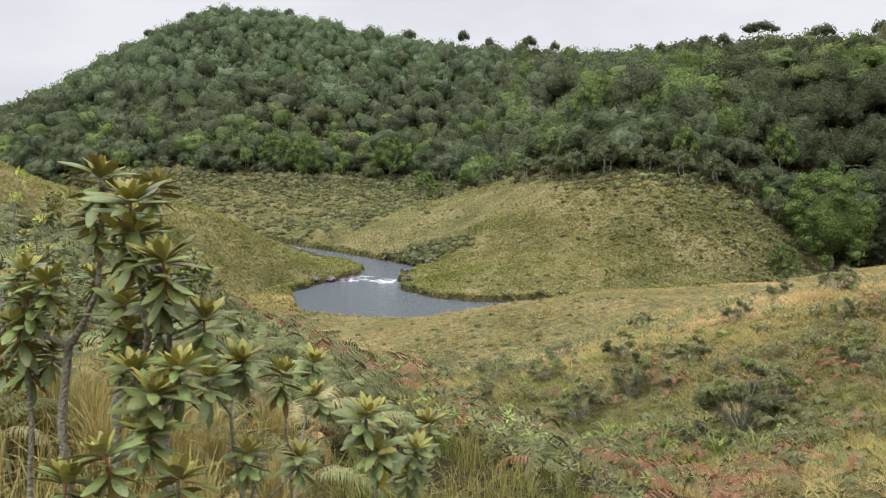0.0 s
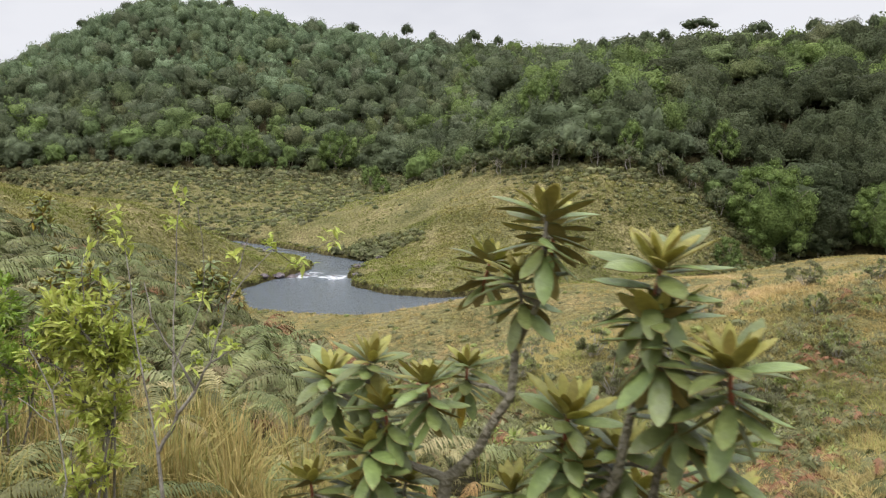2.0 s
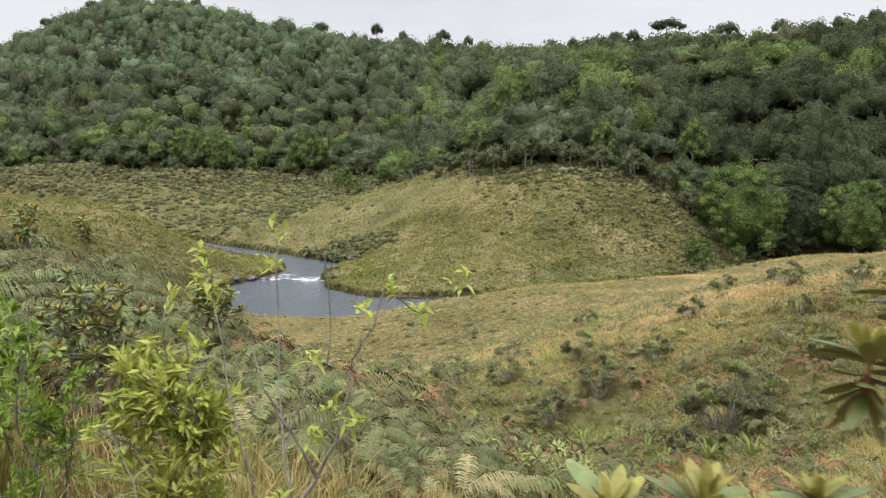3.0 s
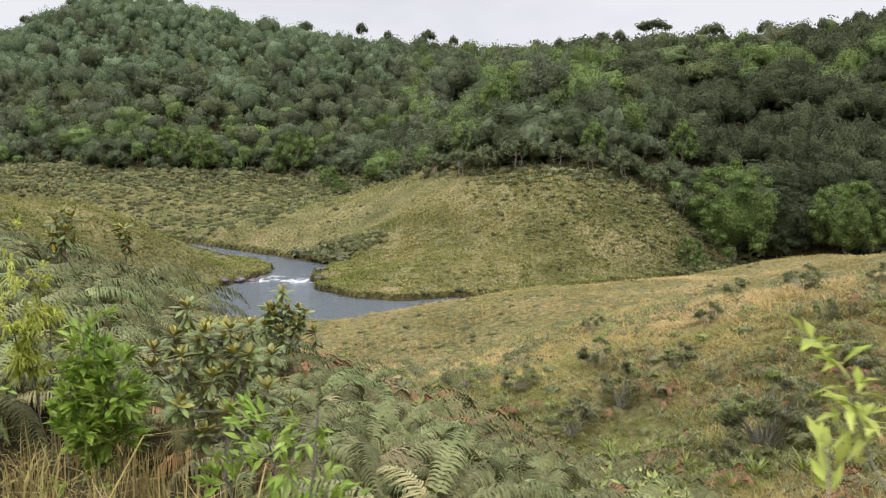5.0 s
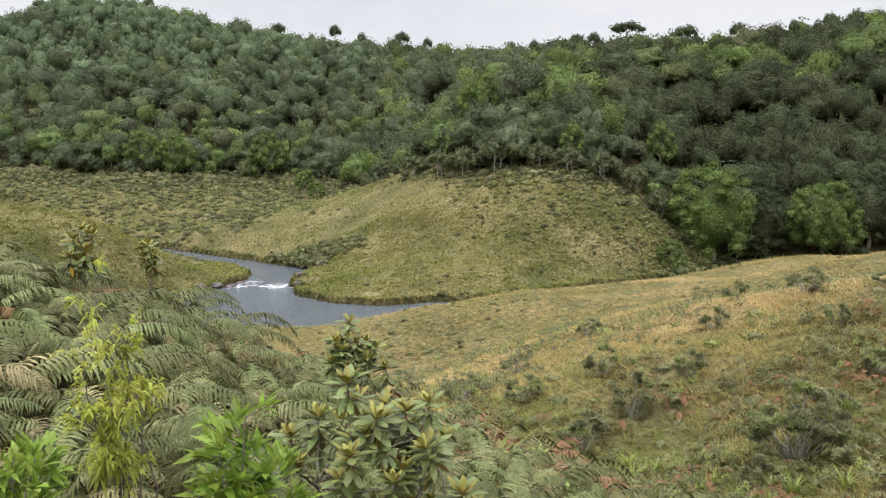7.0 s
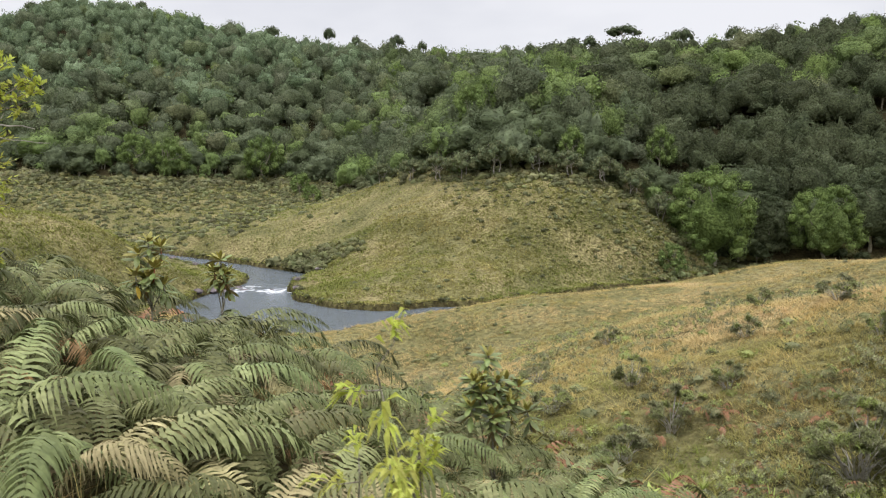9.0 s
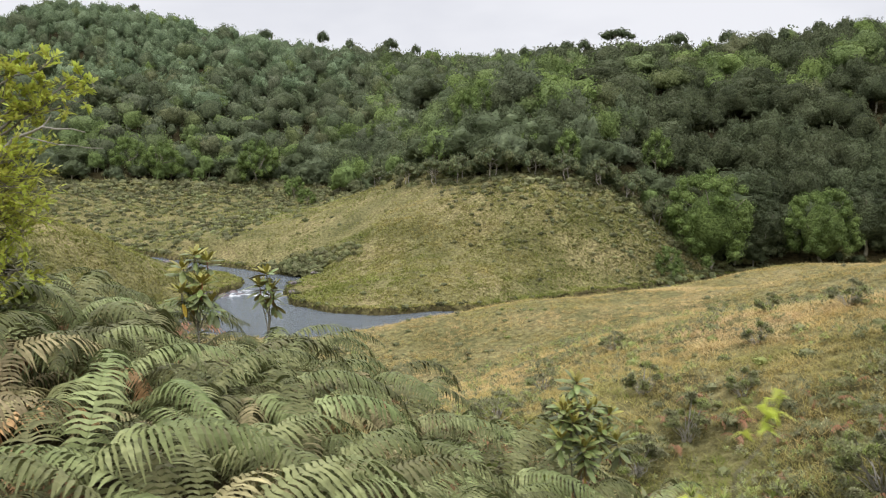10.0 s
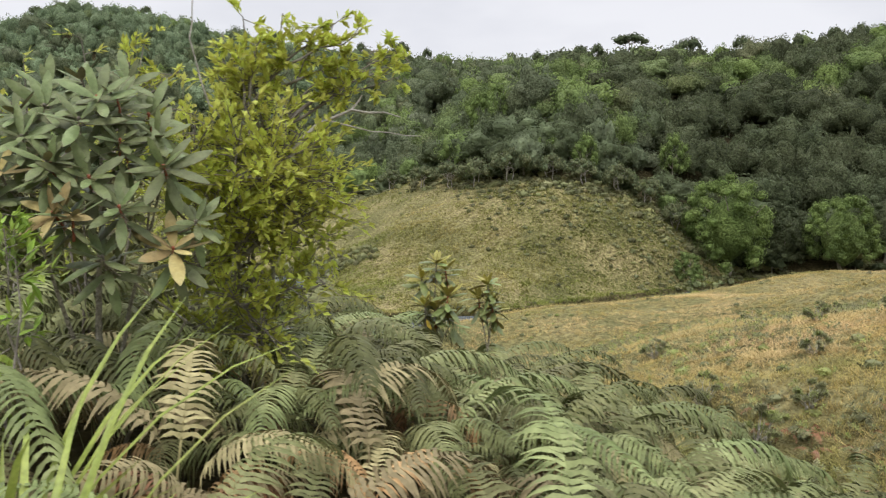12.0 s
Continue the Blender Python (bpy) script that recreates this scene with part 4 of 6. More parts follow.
# ------------------------------------------------------------------ boulders at the riffle
def build_rocks():
    r = np.random.default_rng(29)
    v0, f0 = ico(1)
    spots = [(-14.2, 131.8, 0.7), (-15.6, 130.4, 0.8), (-17.6, 129.2, 0.8), (-13.2, 129.8, 0.4), (-5.6, 130.5, 0.6), (-9.3, 129.0, 0.35), (-19.3, 126.5, 0.7), (-2.2, 140.2, 0.8), (-3.6, 141.4, 0.6), (-22.5, 150.5, 0.6), (-27.5, 158, 0.7), (-5.8, 127.4, 0.45)]
    for x, y, s in spots:
        v = v0 * (1 + r.normal(0, 0.14, (len(v0), 1))) * [s * r.uniform(0.9, 1.6), s, s * 0.55]
        ob = new("boulder", mesh_from("boulder", v, f0, M_ROCK))
        ob.location = (x, y, max(ground(x, y), stream_at(np.array([x]), np.array([y]))[1][0] - 0.15) + 0.08 * s)
        ob.rotation_euler = (0, 0, r.uniform(0, 6))
        tagged(ob, "weathered grey boulder at the edge of the riffle", "boulder", "boulders at the riffle")


build_rocks()


# ------------------------------------------------------------------ near plants: materials
M_RH_TOP = material("rhododendron_leaf", [(0.108, 0.170, 0.040), (0.168, 0.240, 0.066), (0.245, 0.310, 0.115)], 9, 0.40, 0.15, translucent=0.12, spec=0.5, per_object=0.28, fine=60)
M_RH_SILVER = material("silvery_leaf", [(0.080, 0.122, 0.036), (0.132, 0.182, 0.064), (0.205, 0.250, 0.118)], 9, 0.5, 0.15, translucent=0.1, spec=0.3, per_object=0.35, fine=60)
M_RH_YOUNG = material("young_rhododendron_leaf", [(0.28, 0.32, 0.07), (0.37, 0.39, 0.095), (0.45, 0.44, 0.14)], 9, 0.5, 0.15, translucent=0.3, spec=0.4, per_object=0.2, fine=60)
M_RH_UNDER = material("rusty_leaf_underside", [(0.25, 0.20, 0.065), (0.29, 0.265, 0.095), (0.32, 0.315, 0.14)], 12, 0.8, 0.1, per_object=0.25, fine=60)
M_RH_YOUNG_UNDER = material("young_leaf_underside", [(0.30, 0.28, 0.06), (0.38, 0.37, 0.09), (0.43, 0.43, 0.14)], 12, 0.8, 0.1, translucent=0.25, per_object=0.2, fine=60)
M_RH_BUFF = material("buff_leaf_underside", [(0.19, 0.185, 0.10), (0.25, 0.245, 0.145), (0.30, 0.30, 0.19)], 12, 0.8, 0.1, per_object=0.2, fine=60)
M_RH_YELLOW = material("yellowing_leaf", [(0.42, 0.33, 0.03), (0.5, 0.42, 0.07)], 9, 0.5, 0.1, translucent=0.2, fine=60)
M_RED_STEM = material("red_shoot", [(0.25, 0.07, 0.035), (0.32, 0.13, 0.06)], 20, 0.6, 0.2)
M_FERN = material("bracken_frond", [(0.080, 0.108, 0.034), (0.156, 0.194, 0.068), (0.262, 0.290, 0.124)], 2.5, 0.5, 0, translucent=0.12, per_object=0.45, island=0.12, spec=0.15, fine=40)
M_FERN_DRY = material("withered_frond", [(0.23, 0.135, 0.048), (0.32, 0.205, 0.086), (0.39, 0.285, 0.145)], 3, 0.85, 0, translucent=0.08, per_object=0.3, island=0.15, fine=40)
M_LEAF_BRIGHT = material("bright_shrub_leaf", [(0.14, 0.25, 0.03), (0.22, 0.36, 0.045), (0.32, 0.46, 0.085)], 5, 0.45, 0, island=0.25, translucent=0.3, spec=0.4, fine=40)
M_LEAF_LIME = material("lime_leaf", [(0.26, 0.34, 0.05), (0.36, 0.45, 0.08), (0.47, 0.54, 0.13)], 4, 0.5, 0, island=0.25, translucent=0.3, spec=0.35, fine=40)
M_LEAF_YELLOW = material("yellow_green_leaf", [(0.31, 0.39, 0.050), (0.43, 0.52, 0.085), (0.54, 0.61, 0.15)], 2, 0.5, 0, island=0.3, translucent=0.5, spec=0.35, fine=40)
M_TWIG = material("grey_twig", [(0.090, 0.088, 0.060), (0.17, 0.172, 0.125), (0.26, 0.27, 0.20)], 14, 0.85, 0.4, fine=120)
M_DEADWOOD = material("bleached_wood", [(0.21, 0.22, 0.155), (0.32, 0.34, 0.26), (0.42, 0.45, 0.35)], 10, 0.85, 0.5, fine=90)


def leaf_mesh(name, top, under, length=0.105, width=0.034, droop=0.25, cup=0.35):
    """A thick elliptic leaf along +x with its two faces in different materials, midrib sunk, margins turned down."""
    n = 6
    V, F, mats = [], [], []
    for side, dz in ((0, 0.0), (1, -0.0016)):
        base = len(V)
        for i in range(n + 1):
            t = i / n
            w = width * 0.5 * (math.sin(math.pi * min(1, 0.06 + 0.94 * t)) ** 0.6 if i < n else 0.08) * (0.92 + 0.2 * t)
            x, z = length * (0.1 + 0.9 * t), -droop * length * t * t
            for q in (-1, 0, 1):
                V.append((x, q * w, z - cup * w * abs(q) * 0.6 + (0.0 if q else -0.0012) + dz))
        for i in range(n):
            for q in range(2):
                a = base + i * 3 + q
                face = (a, a + 3, a + 4, a + 1)
                F.append(face if side else face[::-1])
                mats.append(side)
    # petiole
    base = len(V)
    V += [(0, -0.0022, 0), (0, 0.0022, 0), (length * 0.12, 0.0022, 0), (length * 0.12, -0.0022, 0)]
    F.append((base, base + 1, base + 2, base + 3))
    mats.append(1)
    me = mesh_from(name, V, F, top, smooth=True)
    me.materials.append(under)
    me.polygons.foreach_set("material_index", np.array(mats, np.int32))
    return me


LEAF_OLD = [leaf_mesh("leaf", M_RH_TOP, M_RH_UNDER, 0.096, 0.033, d, 0.5) for d in (0.06, 0.16, 0.28)]
LEAF_ARCHED = [leaf_mesh("leaf", M_RH_TOP, M_RH_UNDER, 0.098, 0.033, d, 0.5) for d in (0.25, 0.38, 0.52)]
LEAF_YOUNG = [leaf_mesh("leaf", M_RH_YOUNG, M_RH_YOUNG_UNDER, 0.090, 0.029, d, 0.4) for d in (0.15, 0.30)]
LEAF_SILVER = [leaf_mesh("leaf", M_RH_SILVER, M_RH_BUFF, 0.128, 0.032, d, 0.35) for d in (0.08, 0.2, 0.34)]
LEAF_BRONZE = [leaf_mesh("leaf", M_RH_UNDER, M_RH_UNDER, 0.125, 0.036, d, 0.3) for d in (0.1, 0.3)]
LEAF_YELLOW = leaf_mesh("leaf", M_RH_YELLOW, M_RH_UNDER, 0.095, 0.031, 0.3, 0.3)


def shoot_mesh(length, red=True):
    p = Pile()
    p.add(*limb((0, 0, -length), (0, 0, 0.012), 0.006, 0.0035, 6, 0.0, 2))
    v, f = ICO
    p.add(v * [0.006, 0.006, 0.012] + [0, 0, 0.014], f)
    return p.mesh("shoot", M_RED_STEM if red else M_TWIG, True)


SHOOTS = [shoot_mesh(0.09), shoot_mesh(0.12, False)]


def rosette_part(parent, at, size, r, leaves=17, young=0.35, tilt=0.16, deep=0.05, head=(0, 0, 1), silver=False, bronze=False):
    """A leaf whorl at the end of a branch: its shoot, and under it every leaf."""
    ob = part("rosette", SHOOTS[int(r.integers(2))], parent)
    ob.matrix_basis = Matrix.LocRotScale(at, Vector((0, 0, 1)).rotation_difference(Vector(head) + Vector(r.normal(0, tilt, 3))) @ Euler((0, 0, r.uniform(0, 6.28))).to_quaternion(), (size,) * 3)
    upper = int(leaves * 0.62)
    for k in range(leaves):
        top = k < upper
        t = k / upper if top else (k - upper) / max(1, leaves - upper)
        rise = radians((80 - 62 * t ** 0.8 if top else 8 - 66 * t) + r.normal(0, 7))
        if silver:                                      # wide flat stars
            rise = radians((52 - 44 * t if top else 2 - 50 * t) + r.normal(0, 7))
        fresh = top and t < young * 1.6
        me = LEAF_YOUNG[int(r.integers(2))] if fresh else LEAF_ARCHED[int(r.integers(3))] if top else LEAF_YELLOW if (t > 0.7 and r.uniform() < 0.07) else LEAF_OLD[int(r.integers(3))]
        if silver:
            me = (LEAF_BRONZE if bronze and top else LEAF_SILVER)[int(r.integers(2))]
        leaf = part("leaf", me, ob)
        s = (0.70 + 0.42 * min(1, t * 1.8) if top else 1.08) * r.uniform(0.88, 1.12)
        leaf.matrix_basis = Matrix.LocRotScale((0, 0, 0.012 - 0.018 * t if top else -0.022 - deep * t), Euler((r.normal(0, 0.2), -rise, k * 2.4 + r.normal(0, 0.15)), "XYZ"), (s, s, s))
    return ob


def branch_mesh(runs, sides=8):
    """Limbs joined into one crooked woody frame: runs of (point, radius) pairs."""
    p = Pile()
    r = np.random.default_rng(len(runs))
    for run in runs:
        for (a, ra), (b, rb) in zip(run, run[1:]):
            p.add(*limb(a, b, ra * 0.55, rb * 0.55, sides, 0.02, 3, r))
            v, f = ICO
            p.add(v * ra * 0.55 + a, f)
    return p.mesh("woody_frame", M_BARK, True)


def rhododendron(label, foot, runs, tips, seed, size=1.0, leaves=17, young=0.35, group="", lean=0.25, silver=False, fill=0, behind=0.12):
    """A rhododendron: woody frame, and a rosette at each tip; coordinates of the place, rooted at foot."""
    r = np.random.default_rng(seed)
    tips = list(tips)
    for k in range(fill):                               # further whorls between those named
        a, b = tips[int(r.integers(len(tips)))], tips[int(r.integers(len(tips)))]
        q = r.uniform(0.2, 0.8)
        tips.append(tuple(np.array(a[:3]) * q + np.array(b[:3]) * (1 - q) + r.normal(0, 0.03, 3) - [0, 0, 0.04]) + (0.9,))
    gx, gy = foot
    o = np.array([gx, gy, ground(gx, gy)])
    thing = tagged(new("rhododendron"), label, "shrub", group)
    thing.location = o
    frame_runs = [[(np.array(p) - o, q) for p, q in run] for run in runs]
    ends = [run[-1][0] for run in frame_runs] + [q[0] for run in frame_runs for q in run[1:]]
    for t in tips:                                      # a twig from the nearest limb to every rosette
        tip = np.array(t[:3]) - o
        near = [e for e in ends if e[2] < tip[2] - 0.01]
        e = min(near or ends, key=lambda e: np.linalg.norm(e - tip))
        if np.linalg.norm(e - tip) > 0.04:
            frame_runs.append([(e, 0.009), ((e + tip) / 2 + [0, 0, -0.02], 0.008), (tip - [0, 0, 0.05], 0.006)])
    part("woody_frame", branch_mesh(frame_runs), thing)
    middle = np.mean([t[:3] for t in tips], 0) - o + [0, behind, 0]
    wide = max(0.15, float(np.std([t[:2] for t in tips])) * 2)
    for t in tips:
        away = (np.array(t[:3]) - o - middle) / wide
        head = (lean * away[0], lean * away[1], 1.0)
        if silver:                                      # the old bush turns its stars to the open path
            head = (0.5 * away[0], -r.uniform(0.2, 1.1), 0.9)
        s = (t[3] if len(t) > 3 else 1.0) * size
        rosette_part(thing, np.array(t[:3]) - o - [0, 0, 0.03 * s], 0.92 * s * r.uniform(0.9, 1.1), r, leaves + (14 if size <= 1.05 and not fill else 8), young + 0.05, head=head, silver=silver, bronze=silver and t[2] < 18.83 and r.uniform() < 0.4)
    return thing


# the tall rhododendron group beside the path, stem by stem
GROUP = "rhododendrons beside the path"
rhododendron("open grey-stemmed rhododendron with leathery whorled leaves", (-1.17, 2.62), [
    [((-1.18, 2.62, 16.55), 0.034), ((-1.17, 2.6, 17.4), 0.030), ((-1.16, 2.55, 18.13), 0.024), ((-1.10, 2.52, 18.2), 0.018), ((-1.04, 2.5, 18.31), 0.016), ((-1.03, 2.5, 18.41), 0.015), ((-1.0, 2.45, 18.5), 0.010), ((-0.99, 2.43, 18.62), 0.006)],
    [((-1.16, 2.55, 18.13), 0.018), ((-1.25, 2.55, 18.17), 0.012), ((-1.31, 2.57, 18.27), 0.008)]],
    [(-0.99, 2.43, 18.68, 1.0), (-1.07, 2.60, 18.58, 0.95), (-0.92, 2.70, 18.64, 0.95), (-1.03, 2.47, 18.56, 1.0), (-1.20, 2.5, 18.36, 1.0), (-1.11, 2.65, 18.35, 0.85), (-1.28, 2.55, 18.30, 1.0)], 101, 0.88, 19, 0.32, GROUP)
rhododendron("open grey-stemmed rhododendron with leathery whorled leaves", (-1.33, 2.6), [
    [((-1.35, 2.62, 16.55), 0.022), ((-1.33, 2.6, 17.5), 0.019), ((-1.32, 2.6, 18.05), 0.014), ((-1.31, 2.6, 18.25), 0.008)]],
    [(-1.31, 2.6, 18.38, 1.0), (-1.31, 2.55, 18.22, 1.1), (-1.44, 2.68, 18.10, 0.9), (-1.34, 2.66, 18.10, 1.1), (-1.40, 2.72, 18.32, 0.95), (-1.24, 2.62, 18.12, 0.9)], 102, 0.92, 19, 0.3, GROUP)
rhododendron("open grey-stemmed rhododendron with leathery whorled leaves", (-1.0, 2.52), [
    [((-1.0, 2.52, 16.5), 0.030), ((-1.0, 2.5, 17.97), 0.026), ((-0.91, 2.45, 18.05), 0.022), ((-0.86, 2.4, 18.18), 0.018), ((-0.85, 2.35, 18.32), 0.015), ((-0.84, 2.27, 18.47), 0.011), ((-0.84, 2.25, 18.55), 0.007)],
    [((-1.0, 2.5, 17.97), 0.018), ((-1.02, 2.57, 18.02), 0.010)]],
    [(-0.84, 2.25, 18.62, 1.12), (-0.84, 2.25, 18.53, 1.08), (-0.94, 2.45, 18.31, 1.05), (-0.92, 2.44, 18.22, 0.95), (-1.02, 2.6, 18.10, 0.85), (-0.86, 2.6, 18.04, 0.85)], 103, 1.02, 20, 0.32, GROUP)
rhododendron("open grey-stemmed rhododendron with leathery whorled leaves", (-0.83, 2.4), [
    [((-0.84, 2.42, 16.5), 0.026), ((-0.82, 2.4, 18.0), 0.020), ((-0.79, 2.38, 18.2), 0.014), ((-0.79, 2.32, 18.31), 0.011), ((-0.79, 2.28, 18.41), 0.008)],
    [((-0.79, 2.38, 18.2), 0.010), ((-0.72, 2.36, 18.23), 0.008), ((-0.68, 2.35, 18.25), 0.006)]],
    [(-0.74, 2.2, 18.46, 1.05), (-0.79, 2.3, 18.38, 1.05), (-0.68, 2.35, 18.28, 1.0), (-0.71, 2.75, 18.03, 0.9), (-0.61, 2.5, 18.12, 0.9), (-0.84, 2.45, 18.24, 0.95)], 104, 0.95, 19, 0.34, GROUP)
rhododendron("bushy young rhododendron with pale green fresh whorls", (-0.68, 2.0), [
    [((-0.70, 2.02, 16.7), 0.018), ((-0.69, 2.0, 17.6), 0.014), ((-0.69, 2.0, 18.0), 0.009)], [((-0.69, 2.0, 17.5), 0.010), ((-0.74, 1.82, 17.95), 0.007)], [((-0.69, 2.0, 17.5), 0.010), ((-0.63, 1.92, 17.9), 0.007)]],
    [(-0.71, 2.0, 18.16, 1.05), (-0.66, 2.05, 18.21, 1.0), (-0.79, 2.1, 18.19, 0.95), (-0.74, 1.78, 18.08, 0.95), (-0.83, 1.78, 18.02, 0.9), (-0.62, 1.9, 17.98, 0.9), (-0.72, 1.98, 18.07, 1.0)], 105, 0.92, 18, 0.3, GROUP)
rhododendron("low rhododendron with whorled leaves and lichen-grey stems", (-0.6, 2.42), [
    [((-0.60, 2.45, 16.6), 0.020), ((-0.6, 2.42, 17.6), 0.014), ((-0.63, 2.42, 17.95), 0.009)], [((-0.6, 2.42, 17.6), 0.010), ((-0.55, 2.5, 17.8), 0.007)]],
    [(-0.66, 2.3, 18.12, 0.9), (-0.63, 2.5, 18.10, 0.85), (-0.58, 2.4, 17.86, 0.85), (-0.46, 2.6, 17.78, 0.85)], 106, 0.9, 16, 0.35, GROUP)
rhododendron("low rhododendron with whorled leaves and lichen-grey stems", (-0.62, 3.3), [
    [((-0.62, 3.35, 16.2), 0.018), ((-0.62, 3.3, 17.4), 0.011), ((-0.62, 3.25, 17.75), 0.007)], [((-0.62, 3.3, 17.2), 0.009), ((-0.6, 3.7, 17.65), 0.006)]],
    [(-0.63, 3.2, 17.90, 1.0), (-0.6, 3.8, 17.80, 1.0), (-0.56, 3.6, 17.70, 0.9)], 107, 1.0, 16, 0.35, GROUP)
rhododendron("low rhododendron with whorled leaves and lichen-grey stems", (-0.2, 3.1), [
    [((-0.22, 3.12, 16.2), 0.020), ((-0.24, 3.05, 17.2), 0.014), ((-0.28, 3.0, 17.62), 0.008)], [((-0.22, 3.1, 17.0), 0.010), ((-0.08, 3.3, 17.45), 0.007)]],
    [(-0.28, 3.0, 17.80, 1.0), (-0.06, 3.4, 17.64, 0.95), (-0.11, 3.2, 17.60, 0.95), (-0.24, 3.02, 17.66, 1.1), (-0.14, 3.3, 17.46, 0.9)], 108, 1.05, 18, 0.35, GROUP)

# dark many-stemmed rhododendron among the bracken
rhododendron("dark many-stemmed rhododendron with rusty leaf undersides", (-3.58, 7.3), [
    [((-3.56, 7.22, 16.3), 0.030), ((-3.54, 7.2, 17.1), 0.024), ((-3.52, 7.25, 17.5), 0.018), ((-3.44, 7.4, 17.68), 0.012), ((-3.46, 7.4, 17.82), 0.008)],
    [((-3.6, 7.3, 16.4), 0.024), ((-3.7, 7.3, 17.3), 0.014), ((-3.72, 7.3, 17.65), 0.010), ((-3.73, 7.4, 17.94), 0.006)],
    [((-3.54, 7.2, 17.1), 0.012), ((-3.35, 7.35, 17.5), 0.008)], [((-3.62, 7.3, 16.9), 0.014), ((-3.85, 7.5, 17.6), 0.008)]],
    [(-3.73, 7.4, 18.06), (-3.51, 7.4, 17.94), (-3.41, 7.5, 17.94), (-3.57, 7.6, 17.91), (-3.63, 7.3, 17.95), (-3.73, 7.2, 17.85), (-3.58, 7.2, 17.74), (-3.41, 7.4, 17.80), (-3.31, 7.3, 17.64), (-3.84, 7.6, 17.87), (-3.95, 7.6, 17.80), (-3.73, 7.1, 17.62),
     (-3.46, 7.2, 17.86), (-3.32, 7.7, 17.73), (-3.2, 7.6, 17.46), (-3.92, 7.4, 17.75), (-3.49, 7.1, 17.58), (-3.68, 7.8, 17.88), (-3.64, 7.15, 17.45), (-3.38, 7.25, 17.48)], 111, 0.88, 15, 0.30, "rhododendrons among bracken", 0.4, False, 32)
rhododendron("small dark green rhododendron rising from bracken", (-3.5, 11.75), [
    [((-3.5, 11.78, 15.9), 0.024), ((-3.5, 11.75, 16.8), 0.016), ((-3.52, 11.8, 17.3), 0.008)], [((-3.5, 11.75, 16.6), 0.012), ((-3.3, 11.8, 17.05), 0.007)], [((-3.5, 11.75, 16.5), 0.012), ((-3.66, 11.65, 17.1), 0.007)]],
    [(-3.52, 11.8, 17.43), (-3.65, 11.7, 17.29), (-3.36, 11.9, 17.22), (-3.61, 11.6, 17.22), (-3.29, 11.8, 17.2), (-3.69, 11.6, 17.12), (-3.38, 11.7, 17.09), (-3.53, 11.6, 17.03), (-3.19, 11.9, 16.97), (-3.48, 11.7, 17.27), (-3.44, 11.85, 16.9)], 112, 1.3, 14, 0.2, "rhododendrons among bracken", 0.4, False, 8)
rhododendron("young rhododendron sapling with a few upright whorls", (-6.1, 13.12), [
    [((-6.1, 13.14, 16.6), 0.016), ((-6.1, 13.1, 17.6), 0.011), ((-6.11, 13.1, 18.1), 0.006)]],
    [(-6.11, 13.1, 18.22), (-6.20, 13.15, 18.11), (-6.05, 13.0, 18.01), (-6.12, 13.05, 17.92), (-6.03, 13.2, 18.16), (-6.2, 13.0, 17.95), (-6.0, 13.1, 17.85)], 113, 1.35, 12, 0.4, "rhododendron saplings")
rhododendron("young rhododendron sapling with a few upright whorls", (-5.6, 13.8), [
    [((-5.6, 13.82, 16.4), 0.014), ((-5.6, 13.8, 17.4), 0.009), ((-5.6, 13.8, 17.85), 0.006)]],
    [(-5.6, 13.8, 17.97), (-5.57, 13.78, 17.84), (-5.66, 13.84, 17.86), (-5.55, 13.85, 17.75)], 114, 1.35, 12, 0.4, "rhododendron saplings")
rhododendron("low pale rhododendron with broad fresh whorls", (-2.58, 9.8), [
    [((-2.58, 9.82, 15.7), 0.018), ((-2.58, 9.8, 16.2), 0.010)], [((-2.58, 9.8, 15.9), 0.01), ((-2.35, 9.9, 16.25), 0.007)]],
    [(-2.57, 9.9, 16.60), (-2.83, 9.9, 16.42), (-2.36, 9.9, 16.42), (-2.49, 9.8, 16.36), (-2.66, 9.7, 16.36), (-2.27, 9.9, 16.2), (-2.72, 9.85, 16.5)], 115, 1.15, 15, 0.5, "rhododendrons among bracken")
# big old rhododendron at the path's far end
rhododendron("old rhododendron with long silvery leaves and dark inner stems", (-7.8, 11.3), [
    [((-7.8, 11.35, 16.9), 0.045), ((-7.82, 11.3, 17.9), 0.030), ((-7.8, 11.3, 18.6), 0.016), ((-7.8, 11.35, 19.0), 0.010)], [((-7.82, 11.3, 17.7), 0.022), ((-7.6, 11.15, 18.5), 0.010)], [((-7.82, 11.3, 17.7), 0.022), ((-8.0, 11.1, 18.6), 0.010)], [((-7.8, 11.3, 17.5), 0.018), ((-7.45, 11.1, 18.2), 0.010)]],
    [(-7.84, 11.25, 19.18), (-7.95, 11.12, 19.07), (-7.80, 11.0, 19.01), (-8.05, 11.1, 19.04), (-7.68, 11.1, 19.10), (-7.89, 10.95, 18.85), (-8.08, 11.0, 18.82), (-7.87, 10.9, 18.67), (-7.65, 10.92, 18.69), (-7.50, 11.0, 18.84), (-7.47, 10.95, 18.53), (-8.00, 11.0, 18.95),
     (-7.68, 11.3, 19.18), (-7.54, 11.1, 18.95), (-7.39, 11.0, 18.63), (-8.11, 11.0, 18.72), (-7.74, 11.05, 19.10), (-7.76, 10.95, 18.80), (-8.2, 11.2, 18.98), (-7.6, 11.3, 19.05), (-7.72, 10.95, 18.5), (-8.0, 11.35, 19.15)], 116, 1.22, 8, 0.12, "rhododendrons beside the path", 1.2, True, 5, 0.55)


